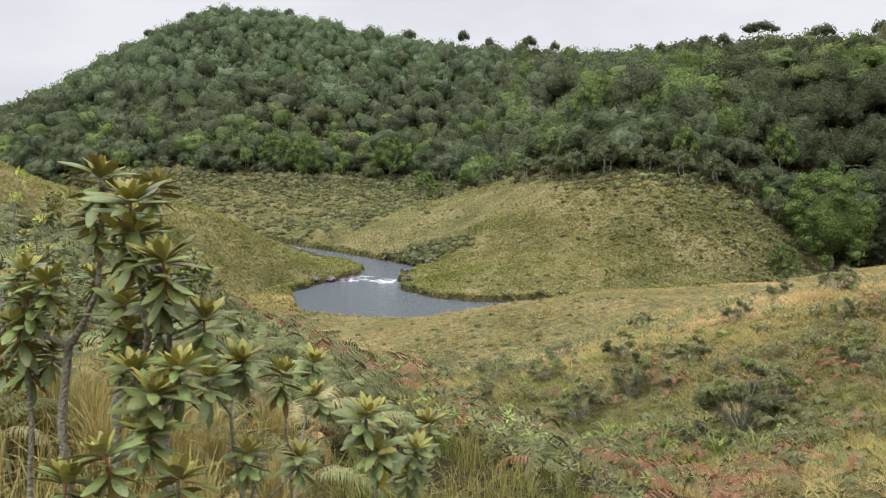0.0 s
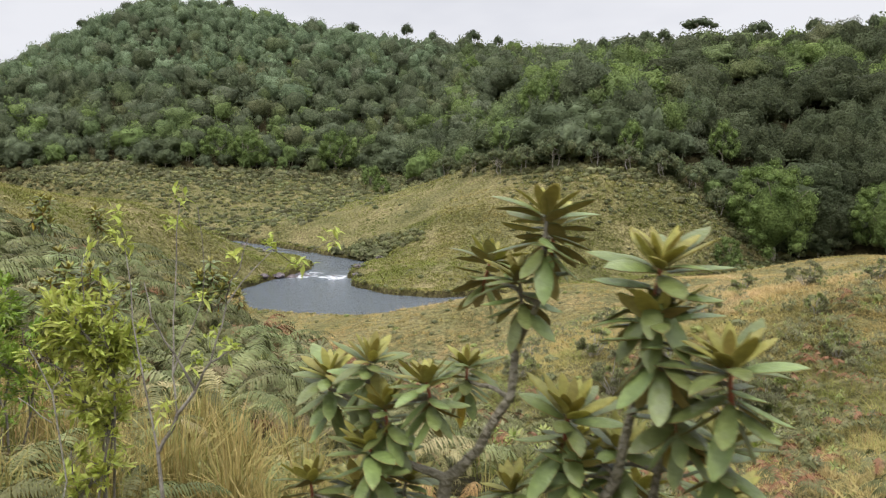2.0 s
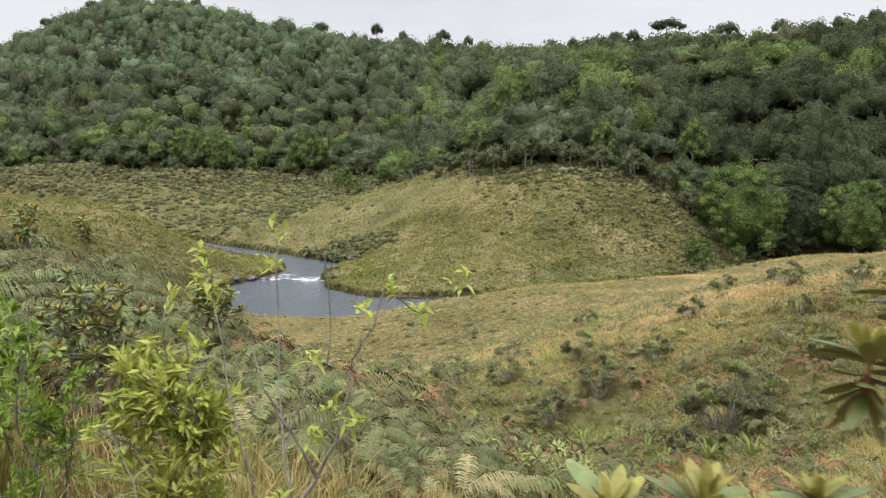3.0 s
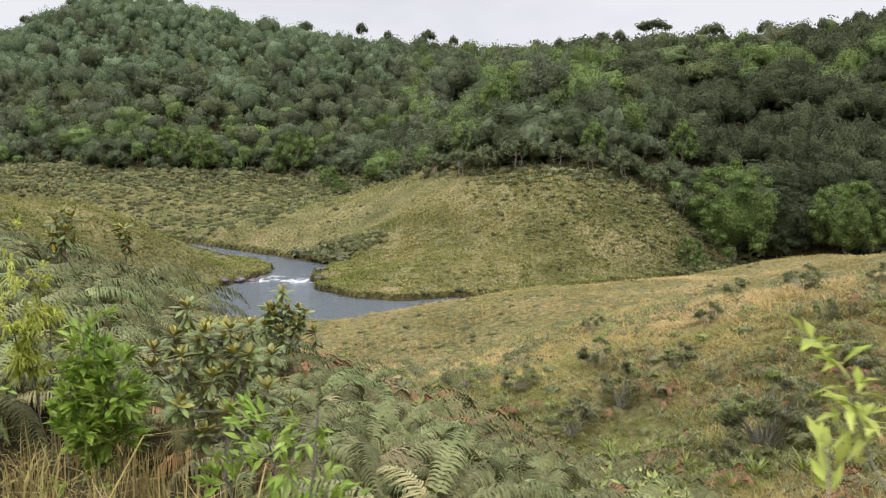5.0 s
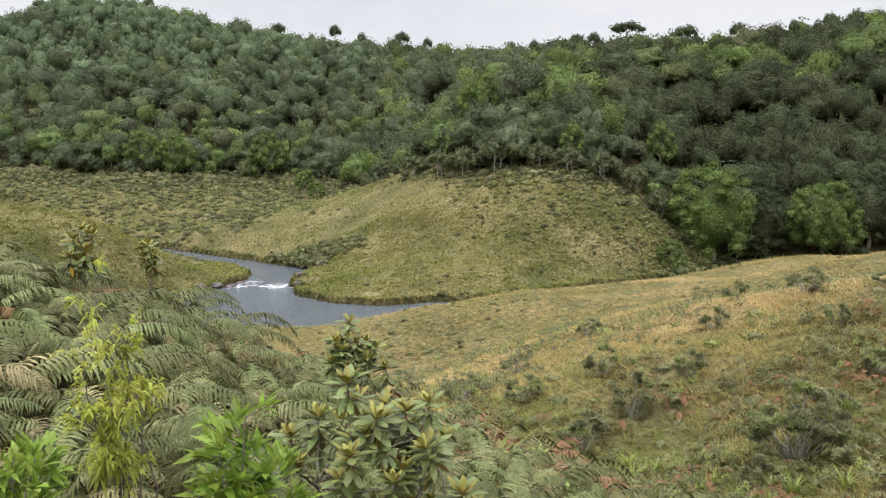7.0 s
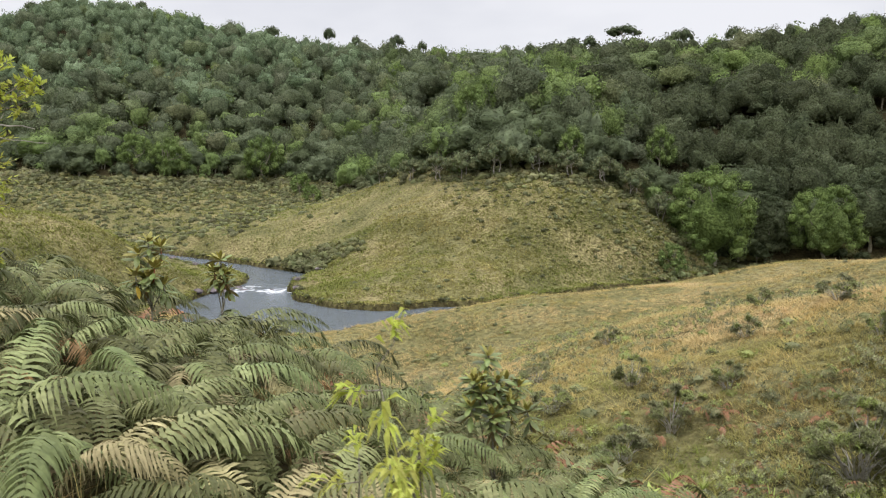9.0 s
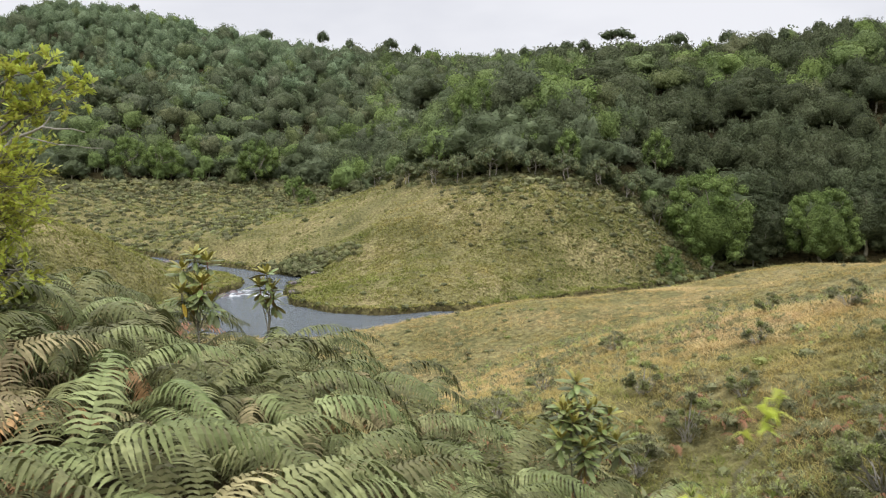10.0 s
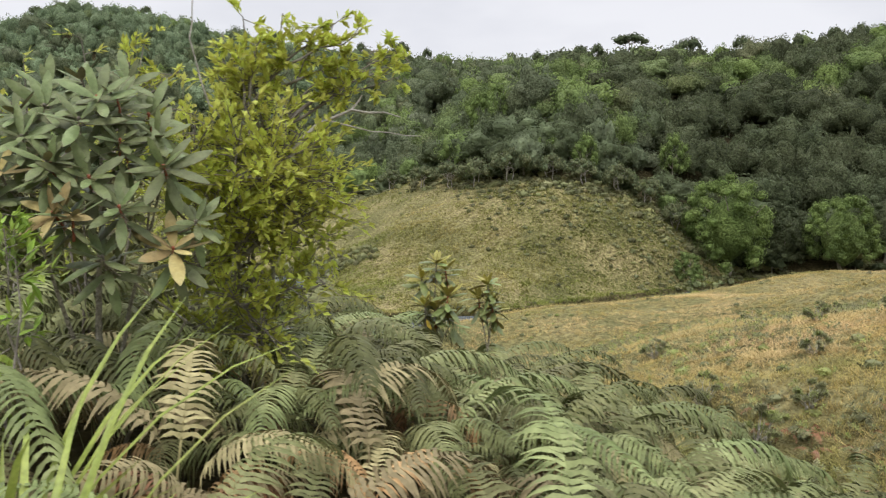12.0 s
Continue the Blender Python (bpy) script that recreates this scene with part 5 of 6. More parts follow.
# ------------------------------------------------------------------ bracken
def frond_mesh(name, mat, seed, pairs=38, length=1.0, width=0.30, arch=1.0, cuts=4, curl=0.7):
    """One arching frond: a bare stipe, then close pairs of slim drooping pinnae on a bent midrib."""
    r = np.random.default_rng(seed)
    V, F = [], []
    steps, bare = 30, 0.36
    sway, lean = r.normal(0, 0.20), r.uniform(0.85, 1.15)
    pts, p = [np.zeros(3)], np.zeros(3)
    for i in range(steps):
        t = i / steps
        ang = radians(82) - radians(140) * arch * max(0.0, (t - 0.22) / 0.78) ** lean
        p = p + length / steps * np.array([math.cos(ang), sway * t, math.sin(ang)])
        pts.append(p)
    pts = np.array(pts)

    def strip(line, side, widths):
        n = len(V)
        for c, w in zip(line, widths):
            V.extend((c - side * w, c + side * w))
        for k in range(len(line) - 1):
            a = n + 2 * k
            F.extend(((a, a + 1, a + 3), (a, a + 3, a + 2)))

    rib = pts[::5]
    strip(rib, np.array([0, 1.0, 0]), 0.0040 * (1 - np.linspace(0, 0.85, len(rib))))
    gap = length * (1 - bare) / pairs
    for k in range(pairs):
        u = k / (pairs - 1)
        s = bare + (1 - bare - 0.005) * u
        i = min(steps - 1, int(s * steps))
        c = pts[i] + (pts[i + 1] - pts[i]) * (s * steps - i)
        d = pts[i + 1] - pts[i]
        d = d / np.linalg.norm(d)
        up = np.cross(d, [0, 1.0, 0])
        up = up if up[2] > 0 else -up
        reach = width * 0.5 * min(1.0, 0.55 + 1.9 * u) * (1 - u) ** 0.55 + 0.008
        for q in (-1, 1):
            if r.uniform() < 0.03:
                continue
            out = np.array([0, q, 0.0]) + d * r.uniform(0.32, 0.50) + up * r.normal(0.16, 0.08)
            out /= np.linalg.norm(out)
            L, sag = reach * r.uniform(0.88, 1.08), curl * r.uniform(0.7, 1.3)
            t = np.linspace(0, 1, cuts + 1)[:, None]
            line = c + L * (out * (t - 0.15 * t * t) + np.array([0, 0, -1.0]) * sag * t * t + d * 0.16 * t * t)
            side = d - out * (d @ out) + up * r.normal(0, 0.25)
            side /= np.linalg.norm(side)
            shape = np.array([0.50, 0.27, 0.47, 0.24, 0.05]) if cuts == 4 else np.array([0.46, 0.12])
            strip(line, side, shape * gap * (0.72 + 0.28 * (1 - u)))
    return mesh_from(name, V, F, mat)


FRONDS = [frond_mesh("frond", M_FERN, 200 + k, arch=(0.9, 1.1, 1.25, 1.0)[k % 4], length=(1.1, 1.2, 1.0, 0.95)[k % 4], width=(0.32, 0.28, 0.30)[k % 3]) for k in range(6)]
FRONDS_DRY = [frond_mesh("frond", M_FERN_DRY, 220 + k, 34, (0.9, 0.8)[k], 0.24, 1.35, curl=1.0) for k in range(2)]
M_FERN_FADED = material("faded_frond", [(0.175, 0.175, 0.070), (0.252, 0.248, 0.110), (0.335, 0.320, 0.160)], 2.5, 0.7, 0, translucent=0.1, per_object=0.3, island=0.15, spec=0.1, fine=40)
FRONDS_FADED = [frond_mesh("frond", M_FERN_FADED, 230 + k, 36, (1.0, 0.9)[k], 0.28, (1.1, 1.25)[k], curl=0.7) for k in range(2)]


def fern_master(seed, old=0.18):
    r = np.random.default_rng(seed)
    thing = tagged(new("fern"), "arching grey-green bracken fern with some browned fronds", "fern", "bracken on the bank")
    n = 8 + seed % 3
    for k in range(n):
        state = r.uniform()
        dead, faded = state < old * 0.8, state > 0.93 - old
        ob = part("frond", (FRONDS_DRY if dead else FRONDS_FADED if faded else FRONDS)[int(r.integers(2 if dead or faded else 6))], thing, "withered russet frond" if dead else "")
        s = r.uniform(0.75, 1.15)
        ob.matrix_basis = Matrix.LocRotScale((r.normal(0, 0.03), r.normal(0, 0.03), -0.02), Euler((r.normal(0, 0.12), r.normal(0.05, 0.15), k * 6.283 / n + r.normal(0, 0.3))), (s, s, s))
    return thing


def build_ferns():
    r = np.random.default_rng(31)
    masters = [fern_master(300 + k, (0.03, 0.05, 0.08, 0.18, 0.26, 0.30, 0.40)[k]) for k in range(7)]
    gx, gy = np.meshgrid(np.arange(-11, 1, 0.56), np.arange(5.5, 14.8, 0.55))
    x, y = (gx + r.uniform(-0.27, 0.27, gx.shape)).ravel(), (gy + r.uniform(-0.27, 0.27, gx.shape)).ravel()
    d = off_path(x, y)
    view = (x + 3) / np.maximum(y - 1, 1)
    keep = (d > 0.9) & (d < 6.2) & ((x + y * 0.75) > -0.6) & (y > 6.6) & (x < -0.4) & (np.hypot(x + 3.6, y - 7.35) > 0.45) & ~((x < -3.7) & (y < 8.0)) & (view > -1.1)
    x, y, d = x[keep], y[keep], d[keep]
    z = land(x, y)
    for i in range(len(x)):
        s = r.uniform(0.85, 1.15) * (0.6 + 0.4 * float(step(0.9, 1.8, d[i]))) * (0.92 + 0.22 * float(step(-3.0, -5.8, x[i])))
        m = Matrix.LocRotScale((x[i], y[i], z[i]), Euler((r.normal(0, 0.08), r.normal(0, 0.08), r.uniform(0, 6.28))), (s, s, s))
        if i < 7:
            masters[i].matrix_basis = m
        else:
            old = x[i] < -5.9 and y[i] < 11.0                 # the stand by the path's far end has gone brown
            worn = wave(x[i], y[i], 1.9, 57) > (-0.25 if old else 0.30)
            k = int(r.integers(5, 7)) if worn and old else int(r.integers(3, 5)) if worn else int(r.integers(3))
            copy_thing(masters[k], m @ Matrix.Diagonal((*masters[k].scale, 1)).inverted())
    for fx, fy, s in ((-2.55, 3.8, 0.62), (-2.75, 4.05, 0.66), (-2.98, 4.35, 0.7), (-2.35, 4.1, 0.6), (-2.4, 3.6, 0.6), (-2.3, 3.35, 0.55), (-2.85, 4.3, 0.65), (-2.75, 4.5, 0.7), (-3.3, 5.6, 0.65), (-2.2, 5.0, 0.6), (-2.05, 2.95, 0.45), (-1.6, 4.6, 0.75), (-2.6, 5.4, 0.8), (-1.7, 5.5, 0.8), (-1.2, 4.2, 0.6), (-0.9, 5.2, 0.7)):
        k = masters[int(r.integers(2, 5))]
        copy_thing(k, Matrix.LocRotScale((fx, fy, ground(fx, fy)), Euler((0, 0, r.uniform(0, 6.28))), (s, s, s)) @ Matrix.Diagonal((*k.scale, 1)).inverted())
    # the rest of the bank, too far to pick apart
    low = [frond_mesh("f", M_FERN, 240 + k, 16 if k < 3 else 11, 1.05, 0.34, (1.0, 1.25, 1.1)[k % 3], 1) for k in range(6)]
    data = []
    for me in low:
        v, f = np.empty(len(me.vertices) * 3, np.float32), np.empty(len(me.polygons) * 3, np.int32)
        me.vertices.foreach_get("co", v)
        me.polygons.foreach_get("vertices", f)
        data.append((v.reshape(-1, 3), f.reshape(-1, 3)))
        bpy.data.meshes.remove(me)
    green, brown = Pile(), Pile()
    gx, gy = np.meshgrid(np.arange(-17, 26, 0.85), np.arange(6, 34, 0.85))
    x, y = (gx + r.uniform(-0.4, 0.4, gx.shape)).ravel(), (gy + r.uniform(-0.4, 0.4, gx.shape)).ravel()
    near = off_path(x, y)
    bank = bracken(x, y)
    gully = 0.8 * step(-0.15, 0.25, wave(x, y, 3.2, 52)) * (x > 1) * (y > 10) * (y < 34) * step(20, 13, x)
    keep = in_view(x, y + 2) & (near > 6.0) & (r.uniform(0, 1, len(x)) < np.maximum(bank * (0.9 + 0.3 * wave(x, y, 2.5, 53)), gully)) & (y < 34)
    x, y = x[keep], y[keep]
    z = land(x, y)
    russet = wave(x, y, 2.2, 54) > 0.12
    for i in range(len(x)):
        n, big = 7, r.uniform(0.65, 1.2)
        for k in range(n):
            v, f = data[int(r.integers(3)) + (3 if y[i] > 17 else 0)]
            v = v * big * r.uniform(0.8, 1.1)
            a = k * 6.283 / n + r.normal(0, 0.4)
            c, q = math.cos(a), math.sin(a)
            w = np.stack([x[i] + c * v[:, 0] - q * v[:, 1], y[i] + q * v[:, 0] + c * v[:, 1], z[i] + v[:, 2]], 1)
            (brown if r.uniform() < (0.6 if russet[i] else 0.14) else green).add(w, f)
    thing = tagged(new("bracken_bank"), "thick bracken covering the slope, green with russet patches", "ferns", kind="stuff")
    part("green_fronds", green.mesh("green_fronds", M_FERN), thing)
    part("russet_fronds", brown.mesh("russet_fronds", M_FERN_DRY), thing, "withered russet fronds")


build_ferns()


# ------------------------------------------------------------------ leafy shrubs
def leaf_cloud(centres, heads, length, width, r, droop=0.3):
    """Pointed folded leaves (four triangles each) growing from the centres along heads."""
    n = len(centres)
    d = heads + r.normal(0, 0.55, (n, 3))
    d /= np.linalg.norm(d, axis=1)[:, None]
    side = np.cross(d, [0, 0, 1.0] + r.normal(0, 0.35, (n, 3)))
    side /= np.linalg.norm(side, axis=1)[:, None] + 1e-9
    up = np.cross(side, d)
    L = length * r.uniform(0.65, 1.25, (n, 1))
    W = width * r.uniform(0.7, 1.2, (n, 1))
    a = centres
    m = centres + d * L * 0.45 - up * L * 0.04
    t = centres + d * L - np.array([0, 0, 1.0]) * L * droop
    l, q = m + side * W * 0.5 + up * W * 0.18, m - side * W * 0.5 + up * W * 0.18
    v = np.stack([a, l, m, q, t], 1).reshape(-1, 3)
    i = np.arange(n)[:, None] * 5
    return v, np.concatenate([i + [0, 2, 1], i + [0, 3, 2], i + [1, 2, 4], i + [2, 3, 4]], 0)


def leafy_shrub(name, label, category, foot, stems, seed, mat, length, width, per_tip, tips_per_stem, spread, wood=0.010, group="", droop=0.08):
    """A shrub of several stems; each stem ends in a spray of twigs, every twig tip in a bunch of leaves. stems: end points in the place."""
    r = np.random.default_rng(seed)
    o = np.array([*foot, ground(*foot)])
    thing = tagged(new(name), label, category, group)
    thing.location = o
    forks = []
    for number, end in enumerate(stems):
        end = np.array(end[:3], float) - o
        base = r.normal(0, 0.05, 3) * [1, 1, 0] + [0, 0, -0.05]
        lower = [q for q in forks if q[2] < end[2] - 0.12 * np.linalg.norm(end)]
        if number > 3 and lower:                        # later stems fork from earlier ones
            base = min(lower, key=lambda q: np.linalg.norm(q - end))
        p = Pile()
        mid = base + (end - base) * [0.4, 0.4, 0.55] + r.normal(0, 0.05, 3) * np.linalg.norm(end - base)
        forks += [mid, mid + (end - mid) * 0.4]
        p.add(*limb(base, mid, wood, wood * 0.7, 6, 0.03, 3, r))
        p.add(*limb(mid, end, wood * 0.7, wood * 0.3, 5, 0.04, 3, r))
        cs, hs = [], []
        for k in range(tips_per_stem):
            t = r.uniform(0.45, 1.0) if k else 1.0
            start = base + (end - base) * t if t < 0.5 else mid + (end - mid) * (t - 0.5) * 2
            away = r.normal(0, 1, 3) * [1, 1, 0.7] + [0, 0, 0.35]
            tip = start + away / np.linalg.norm(away) * spread * r.uniform(0.35, 1.0)
            p.add(*limb(start, tip, wood * 0.3, wood * 0.12, 4, 0.05, 2, r))
            q = r.uniform(0.25, 1.0, (per_tip, 1))
            cs.append(start + (tip - start) * q + r.normal(0, 0.006, (per_tip, 3)))
            hs.append(np.repeat(((tip - start) / np.linalg.norm(tip - start))[None], per_tip, 0) + [0, 0, 0.25])
        stem = part("stem", p.mesh("stem", M_TWIG, True), thing)
        v, f = leaf_cloud(np.concatenate(cs), np.concatenate(hs), length, width, r, droop)
        part("foliage", mesh_from("foliage", v, f, mat), stem)
    return thing


def twiggy_shrub(name, label, category, runs, tips, seed, mat, length, width, per_tip, group="shrubs beside the path"):
    """A bare forked frame of limbs (runs of point and radius) with a bunch of leaves at every tip."""
    r = np.random.default_rng(seed)
    foot = np.array(runs[0][0][0])
    o = np.array([foot[0], foot[1], ground(foot[0], foot[1])])
    thing = tagged(new(name), label, category, group)
    thing.location = o
    p = Pile()
    for n, run in enumerate(runs):
        pts = [(np.array(q) - o, w) for q, w in run]
        if n == 0:
            pts[0] = (pts[0][0] * [1, 1, 0] + [0, 0, -0.05], pts[0][1])
        for (a, wa), (b, wb) in zip(pts, pts[1:]):
            p.add(*limb(a, b, wa, wb, 6, 0.03, 3, r))
    part("stem", p.mesh("stem", M_TWIG if tips else M_DEADWOOD, True), thing)
    for tip in tips:
        q = np.array(tip) - o + r.normal(0, 0.015, (per_tip, 3))
        v, f = leaf_cloud(q, r.normal(0, 0.7, (per_tip, 3)) + [0, 0, 0.5], length, width, r, 0.25)
        part("foliage", mesh_from("foliage", v, f, mat), thing)
    return thing


leafy_shrub("bright_green_shrub", "bright green broad-leaved shrub beside the path", "shrub", (-4.2, 7.0),
            [(-4.07, 6.94, 18.07), (-4.16, 7.0, 17.95), (-4.0, 6.95, 17.9), (-4.12, 7.15, 17.85), (-3.98, 6.9, 17.75), (-4.2, 6.95, 17.72), (-4.1, 6.85, 17.6), (-4.05, 7.1, 17.55), (-4.25, 7.1, 17.5), (-3.95, 7.0, 17.5)],
            401, M_LEAF_BRIGHT, 0.075, 0.030, 13, 20, 0.15, 0.007, "shrubs beside the path")
leafy_shrub("bright_green_shrub", "bright green broad-leaved shrub beside the path", "shrub", (-4.9, 7.3),
            [(-4.8, 7.25, 17.86), (-4.9, 7.3, 17.82), (-5.0, 7.4, 17.85), (-4.85, 7.45, 17.75), (-4.72, 7.2, 17.66), (-4.95, 7.25, 17.6), (-5.15, 7.5, 17.7), (-4.8, 7.2, 17.5), (-5.05, 7.3, 17.5)], 402, M_LEAF_BRIGHT, 0.072, 0.030, 12, 18, 0.16, 0.008, "shrubs beside the path")
leafy_shrub("willowy_shrub", "slender pale yellow-green shrub with narrow hanging leaves", "shrub", (-4.55, 7.7),
            [(-4.70, 7.7, 18.38), (-4.60, 7.75, 18.2), (-4.74, 7.7, 18.14), (-4.64, 7.6, 18.05), (-4.55, 7.7, 17.95), (-4.76, 7.62, 17.9), (-4.66, 7.6, 17.75)], 403, M_LEAF_YELLOW, 0.060, 0.015, 14, 15, 0.14, 0.006, "shrubs beside the path", 0.6)
leafy_shrub("yellow_green_shrub", "rounded lime-green small-leaved shrub in long grass", "shrub", (-2.29, 3.87),
            [(-2.31, 3.85, 18.39), (-2.37, 3.89, 18.32), (-2.25, 3.85, 18.33), (-2.19, 3.81, 18.27), (-2.41, 3.85, 18.24), (-2.32, 3.77, 18.24), (-2.22, 3.77, 18.20), (-2.17, 3.85, 18.15), (-2.43, 3.93, 18.28), (-2.29, 3.77, 18.14), (-2.20, 3.81, 18.12), (-2.35, 3.81, 18.17), (-2.30, 3.78, 17.95), (-2.19, 3.80, 17.90), (-2.40, 3.80, 17.98), (-2.34, 3.76, 17.78), (-2.22, 3.78, 17.72), (-2.46, 3.84, 18.10)],
            404, M_LEAF_LIME, 0.042, 0.016, 12, 17, 0.10, 0.006, "shrubs beside the path")
twiggy_shrub("spindly_shrub", "spindly forked shrub with dark twigs and lime-green leaf tips", "shrub", [
    [((-2.03, 3.6, 17.45), 0.0072), ((-2.01, 3.6, 17.82), 0.0066), ((-1.95, 3.62, 17.94), 0.0060), ((-1.89, 3.62, 18.02), 0.0054), ((-1.95, 3.6, 18.15), 0.0036), ((-2.02, 3.62, 18.26), 0.0024), ((-2.06, 3.7, 18.36), 0.0018)],
    [((-1.89, 3.62, 18.02), 0.0042), ((-1.84, 3.62, 18.11), 0.0036), ((-1.79, 3.7, 18.13), 0.0024)],
    [((-1.95, 3.62, 17.94), 0.0036), ((-1.98, 3.7, 18.05), 0.0030), ((-1.90, 3.8, 18.28), 0.0018)],
    [((-1.98, 3.7, 18.05), 0.0036), ((-2.0, 3.85, 18.3), 0.0024), ((-2.01, 4.0, 18.60), 0.0018)],
    [((-2.01, 3.6, 17.82), 0.0036), ((-2.1, 3.75, 18.1), 0.0030), ((-2.19, 3.95, 18.42), 0.0018), ((-2.22, 4.0, 18.55), 0.0012)],
    [((-1.84, 3.62, 18.11), 0.0030), ((-1.80, 3.7, 18.28), 0.0024), ((-1.77, 3.62, 18.37), 0.0024), ((-1.71, 3.62, 18.51), 0.0018)],
    [((-1.80, 3.7, 18.28), 0.0024), ((-1.67, 3.9, 18.44), 0.0018), ((-1.59, 4.0, 18.37), 0.0012)],
    [((-1.67, 3.9, 18.44), 0.0018), ((-1.55, 3.95, 18.42), 0.0012), ((-1.47, 4.0, 18.46), 0.0012)],
    [((-1.86, 3.62, 18.3), 0.0018), ((-1.86, 3.6, 18.61), 0.0012)]],
    [(-2.01, 4.0, 18.62), (-2.23, 4.0, 18.56), (-2.19, 3.97, 18.46), (-2.03, 3.98, 18.52), (-1.77, 3.66, 18.44), (-1.68, 3.92, 18.46), (-1.59, 4.0, 18.38), (-1.47, 4.0, 18.47), (-1.90, 3.8, 18.28), (-1.84, 3.72, 18.17), (-1.79, 3.72, 18.13), (-2.10, 3.78, 18.06), (-1.90, 3.7, 18.10), (-2.22, 3.95, 18.50), (-1.99, 3.62, 17.95)],
    405, M_LEAF_LIME, 0.050, 0.017, 15)
twiggy_shrub("dead_branch", "bare bleached forked branch lying in the grass", "dead branch", [
    [((-2.38, 3.70, 17.62), 0.0030), ((-2.36, 3.68, 18.00), 0.0030), ((-2.41, 3.64, 18.16), 0.0020)], [((-2.36, 3.68, 18.0), 0.0026), ((-2.30, 3.64, 18.08), 0.0015)], [((-2.37, 3.69, 17.9), 0.0026), ((-2.45, 3.64, 18.0), 0.0015)]],
    [], 415, M_LEAF_LIME, 0.05, 0.017, 0)
leafy_shrub("green_shrub", "fresh green shrub half hidden by grasses", "shrub", (-3.0, 4.8),
            [(-2.98, 4.7, 18.3), (-3.1, 4.8, 18.2), (-2.9, 4.75, 18.0), (-3.2, 4.9, 18.05), (-3.0, 4.7, 17.85), (-3.12, 4.75, 17.95), (-2.88, 4.8, 17.75), (-3.25, 4.8, 17.85), (-3.05, 4.6, 17.6)], 406, M_LEAF_BRIGHT, 0.045, 0.018, 12, 16, 0.17, 0.007, "shrubs beside the path")
leafy_shrub("yellow_green_tree", "wide airy yellow-green small-leaved shrub tree by the path", "tree", (-7.41, 11.85),
            [(-7.46, 11.7, 19.05), (-7.30, 11.75, 19.07), (-7.13, 11.7, 19.04), (-7.00, 11.6, 18.97), (-6.90, 11.7, 18.92), (-6.84, 11.65, 18.81), (-6.82, 11.7, 18.66), (-6.96, 11.6, 18.60), (-7.02, 11.6, 18.72), (-7.13, 11.5, 18.86), (-7.27, 11.55, 18.94), (-7.41, 11.6, 18.92), (-7.31, 11.5, 18.80), (-7.17, 11.5, 18.66), (-7.04, 11.55, 18.53), (-7.31, 11.5, 18.60), (-6.91, 11.55, 18.75), (-7.44, 11.6, 18.74), (-7.21, 11.5, 18.52), (-7.02, 11.8, 18.90), (-7.16, 11.9, 18.95), (-7.26, 11.9, 18.7), (-7.61, 11.7, 18.95), (-7.66, 11.8, 18.7), (-6.86, 11.6, 18.5), (-7.51, 11.5, 18.4), (-7.06, 11.5, 18.3), (-7.31, 11.45, 18.25), (-6.88, 11.55, 18.28), (-7.16, 11.45, 18.08), (-7.56, 11.5, 18.1)],
            407, M_LEAF_YELLOW, 0.055, 0.026, 12, 21, 0.37, 0.010, "shrubs beside the path")
leafy_shrub("yellow_green_tree", "sparse high-reaching yellow-green shrub tree with bare limbs", "tree", (-7.3, 11.9),
            [(-7.24, 11.7, 19.50), (-7.34, 11.75, 19.43), (-7.06, 11.7, 19.52), (-6.91, 11.7, 19.45), (-6.82, 11.75, 19.49), (-7.31, 11.7, 19.36), (-7.17, 11.65, 19.38), (-7.38, 11.8, 19.24), (-7.21, 11.7, 19.25), (-7.03, 11.7, 19.34), (-6.70, 11.7, 19.45), (-6.53, 11.7, 19.35), (-6.59, 11.75, 19.39), (-6.47, 11.7, 19.31), (-6.53, 11.7, 19.24), (-6.60, 11.65, 19.28)],
            417, M_LEAF_YELLOW, 0.052, 0.024, 15, 11, 0.15, 0.009, "shrubs beside the path")
leafy_shrub("yellow_green_tree", "thin-topped yellow-green shrub with dead twigs by the path", "tree", (-8.1, 12.2),
            [(-8.37, 12.3, 19.35), (-8.43, 12.3, 19.27), (-8.09, 12.3, 19.47), (-7.77, 12.3, 19.50), (-7.74, 12.3, 19.29), (-7.61, 12.3, 19.31), (-7.85, 12.3, 19.43), (-7.67, 12.3, 19.12), (-7.79, 12.3, 19.04), (-8.5, 12.3, 19.1)], 408, M_LEAF_YELLOW, 0.048, 0.018, 9, 12, 0.16, 0.009, "shrubs beside the path")
twiggy_shrub("dead_branch", "pale dead branch reaching out of a yellow-green shrub", "dead branch", [
    [((-7.2, 11.8, 17.4), 0.016), ((-7.1, 11.7, 18.8), 0.013), ((-6.91, 11.65, 19.01), 0.010), ((-6.75, 11.65, 19.08), 0.007), ((-6.52, 11.65, 19.05), 0.003)],
    [((-6.75, 11.65, 19.08), 0.006), ((-6.70, 11.65, 19.15), 0.003)], [((-6.86, 11.65, 19.03), 0.005), ((-6.66, 11.62, 18.98), 0.003), ((-6.42, 11.62, 18.96), 0.002)], [((-7.1, 11.7, 18.8), 0.009), ((-7.40, 11.7, 19.1), 0.006), ((-7.48, 11.7, 19.4), 0.004), ((-7.46, 11.7, 19.6), 0.003)]],
    [], 418, M_LEAF_YELLOW, 0.05, 0.017, 0)
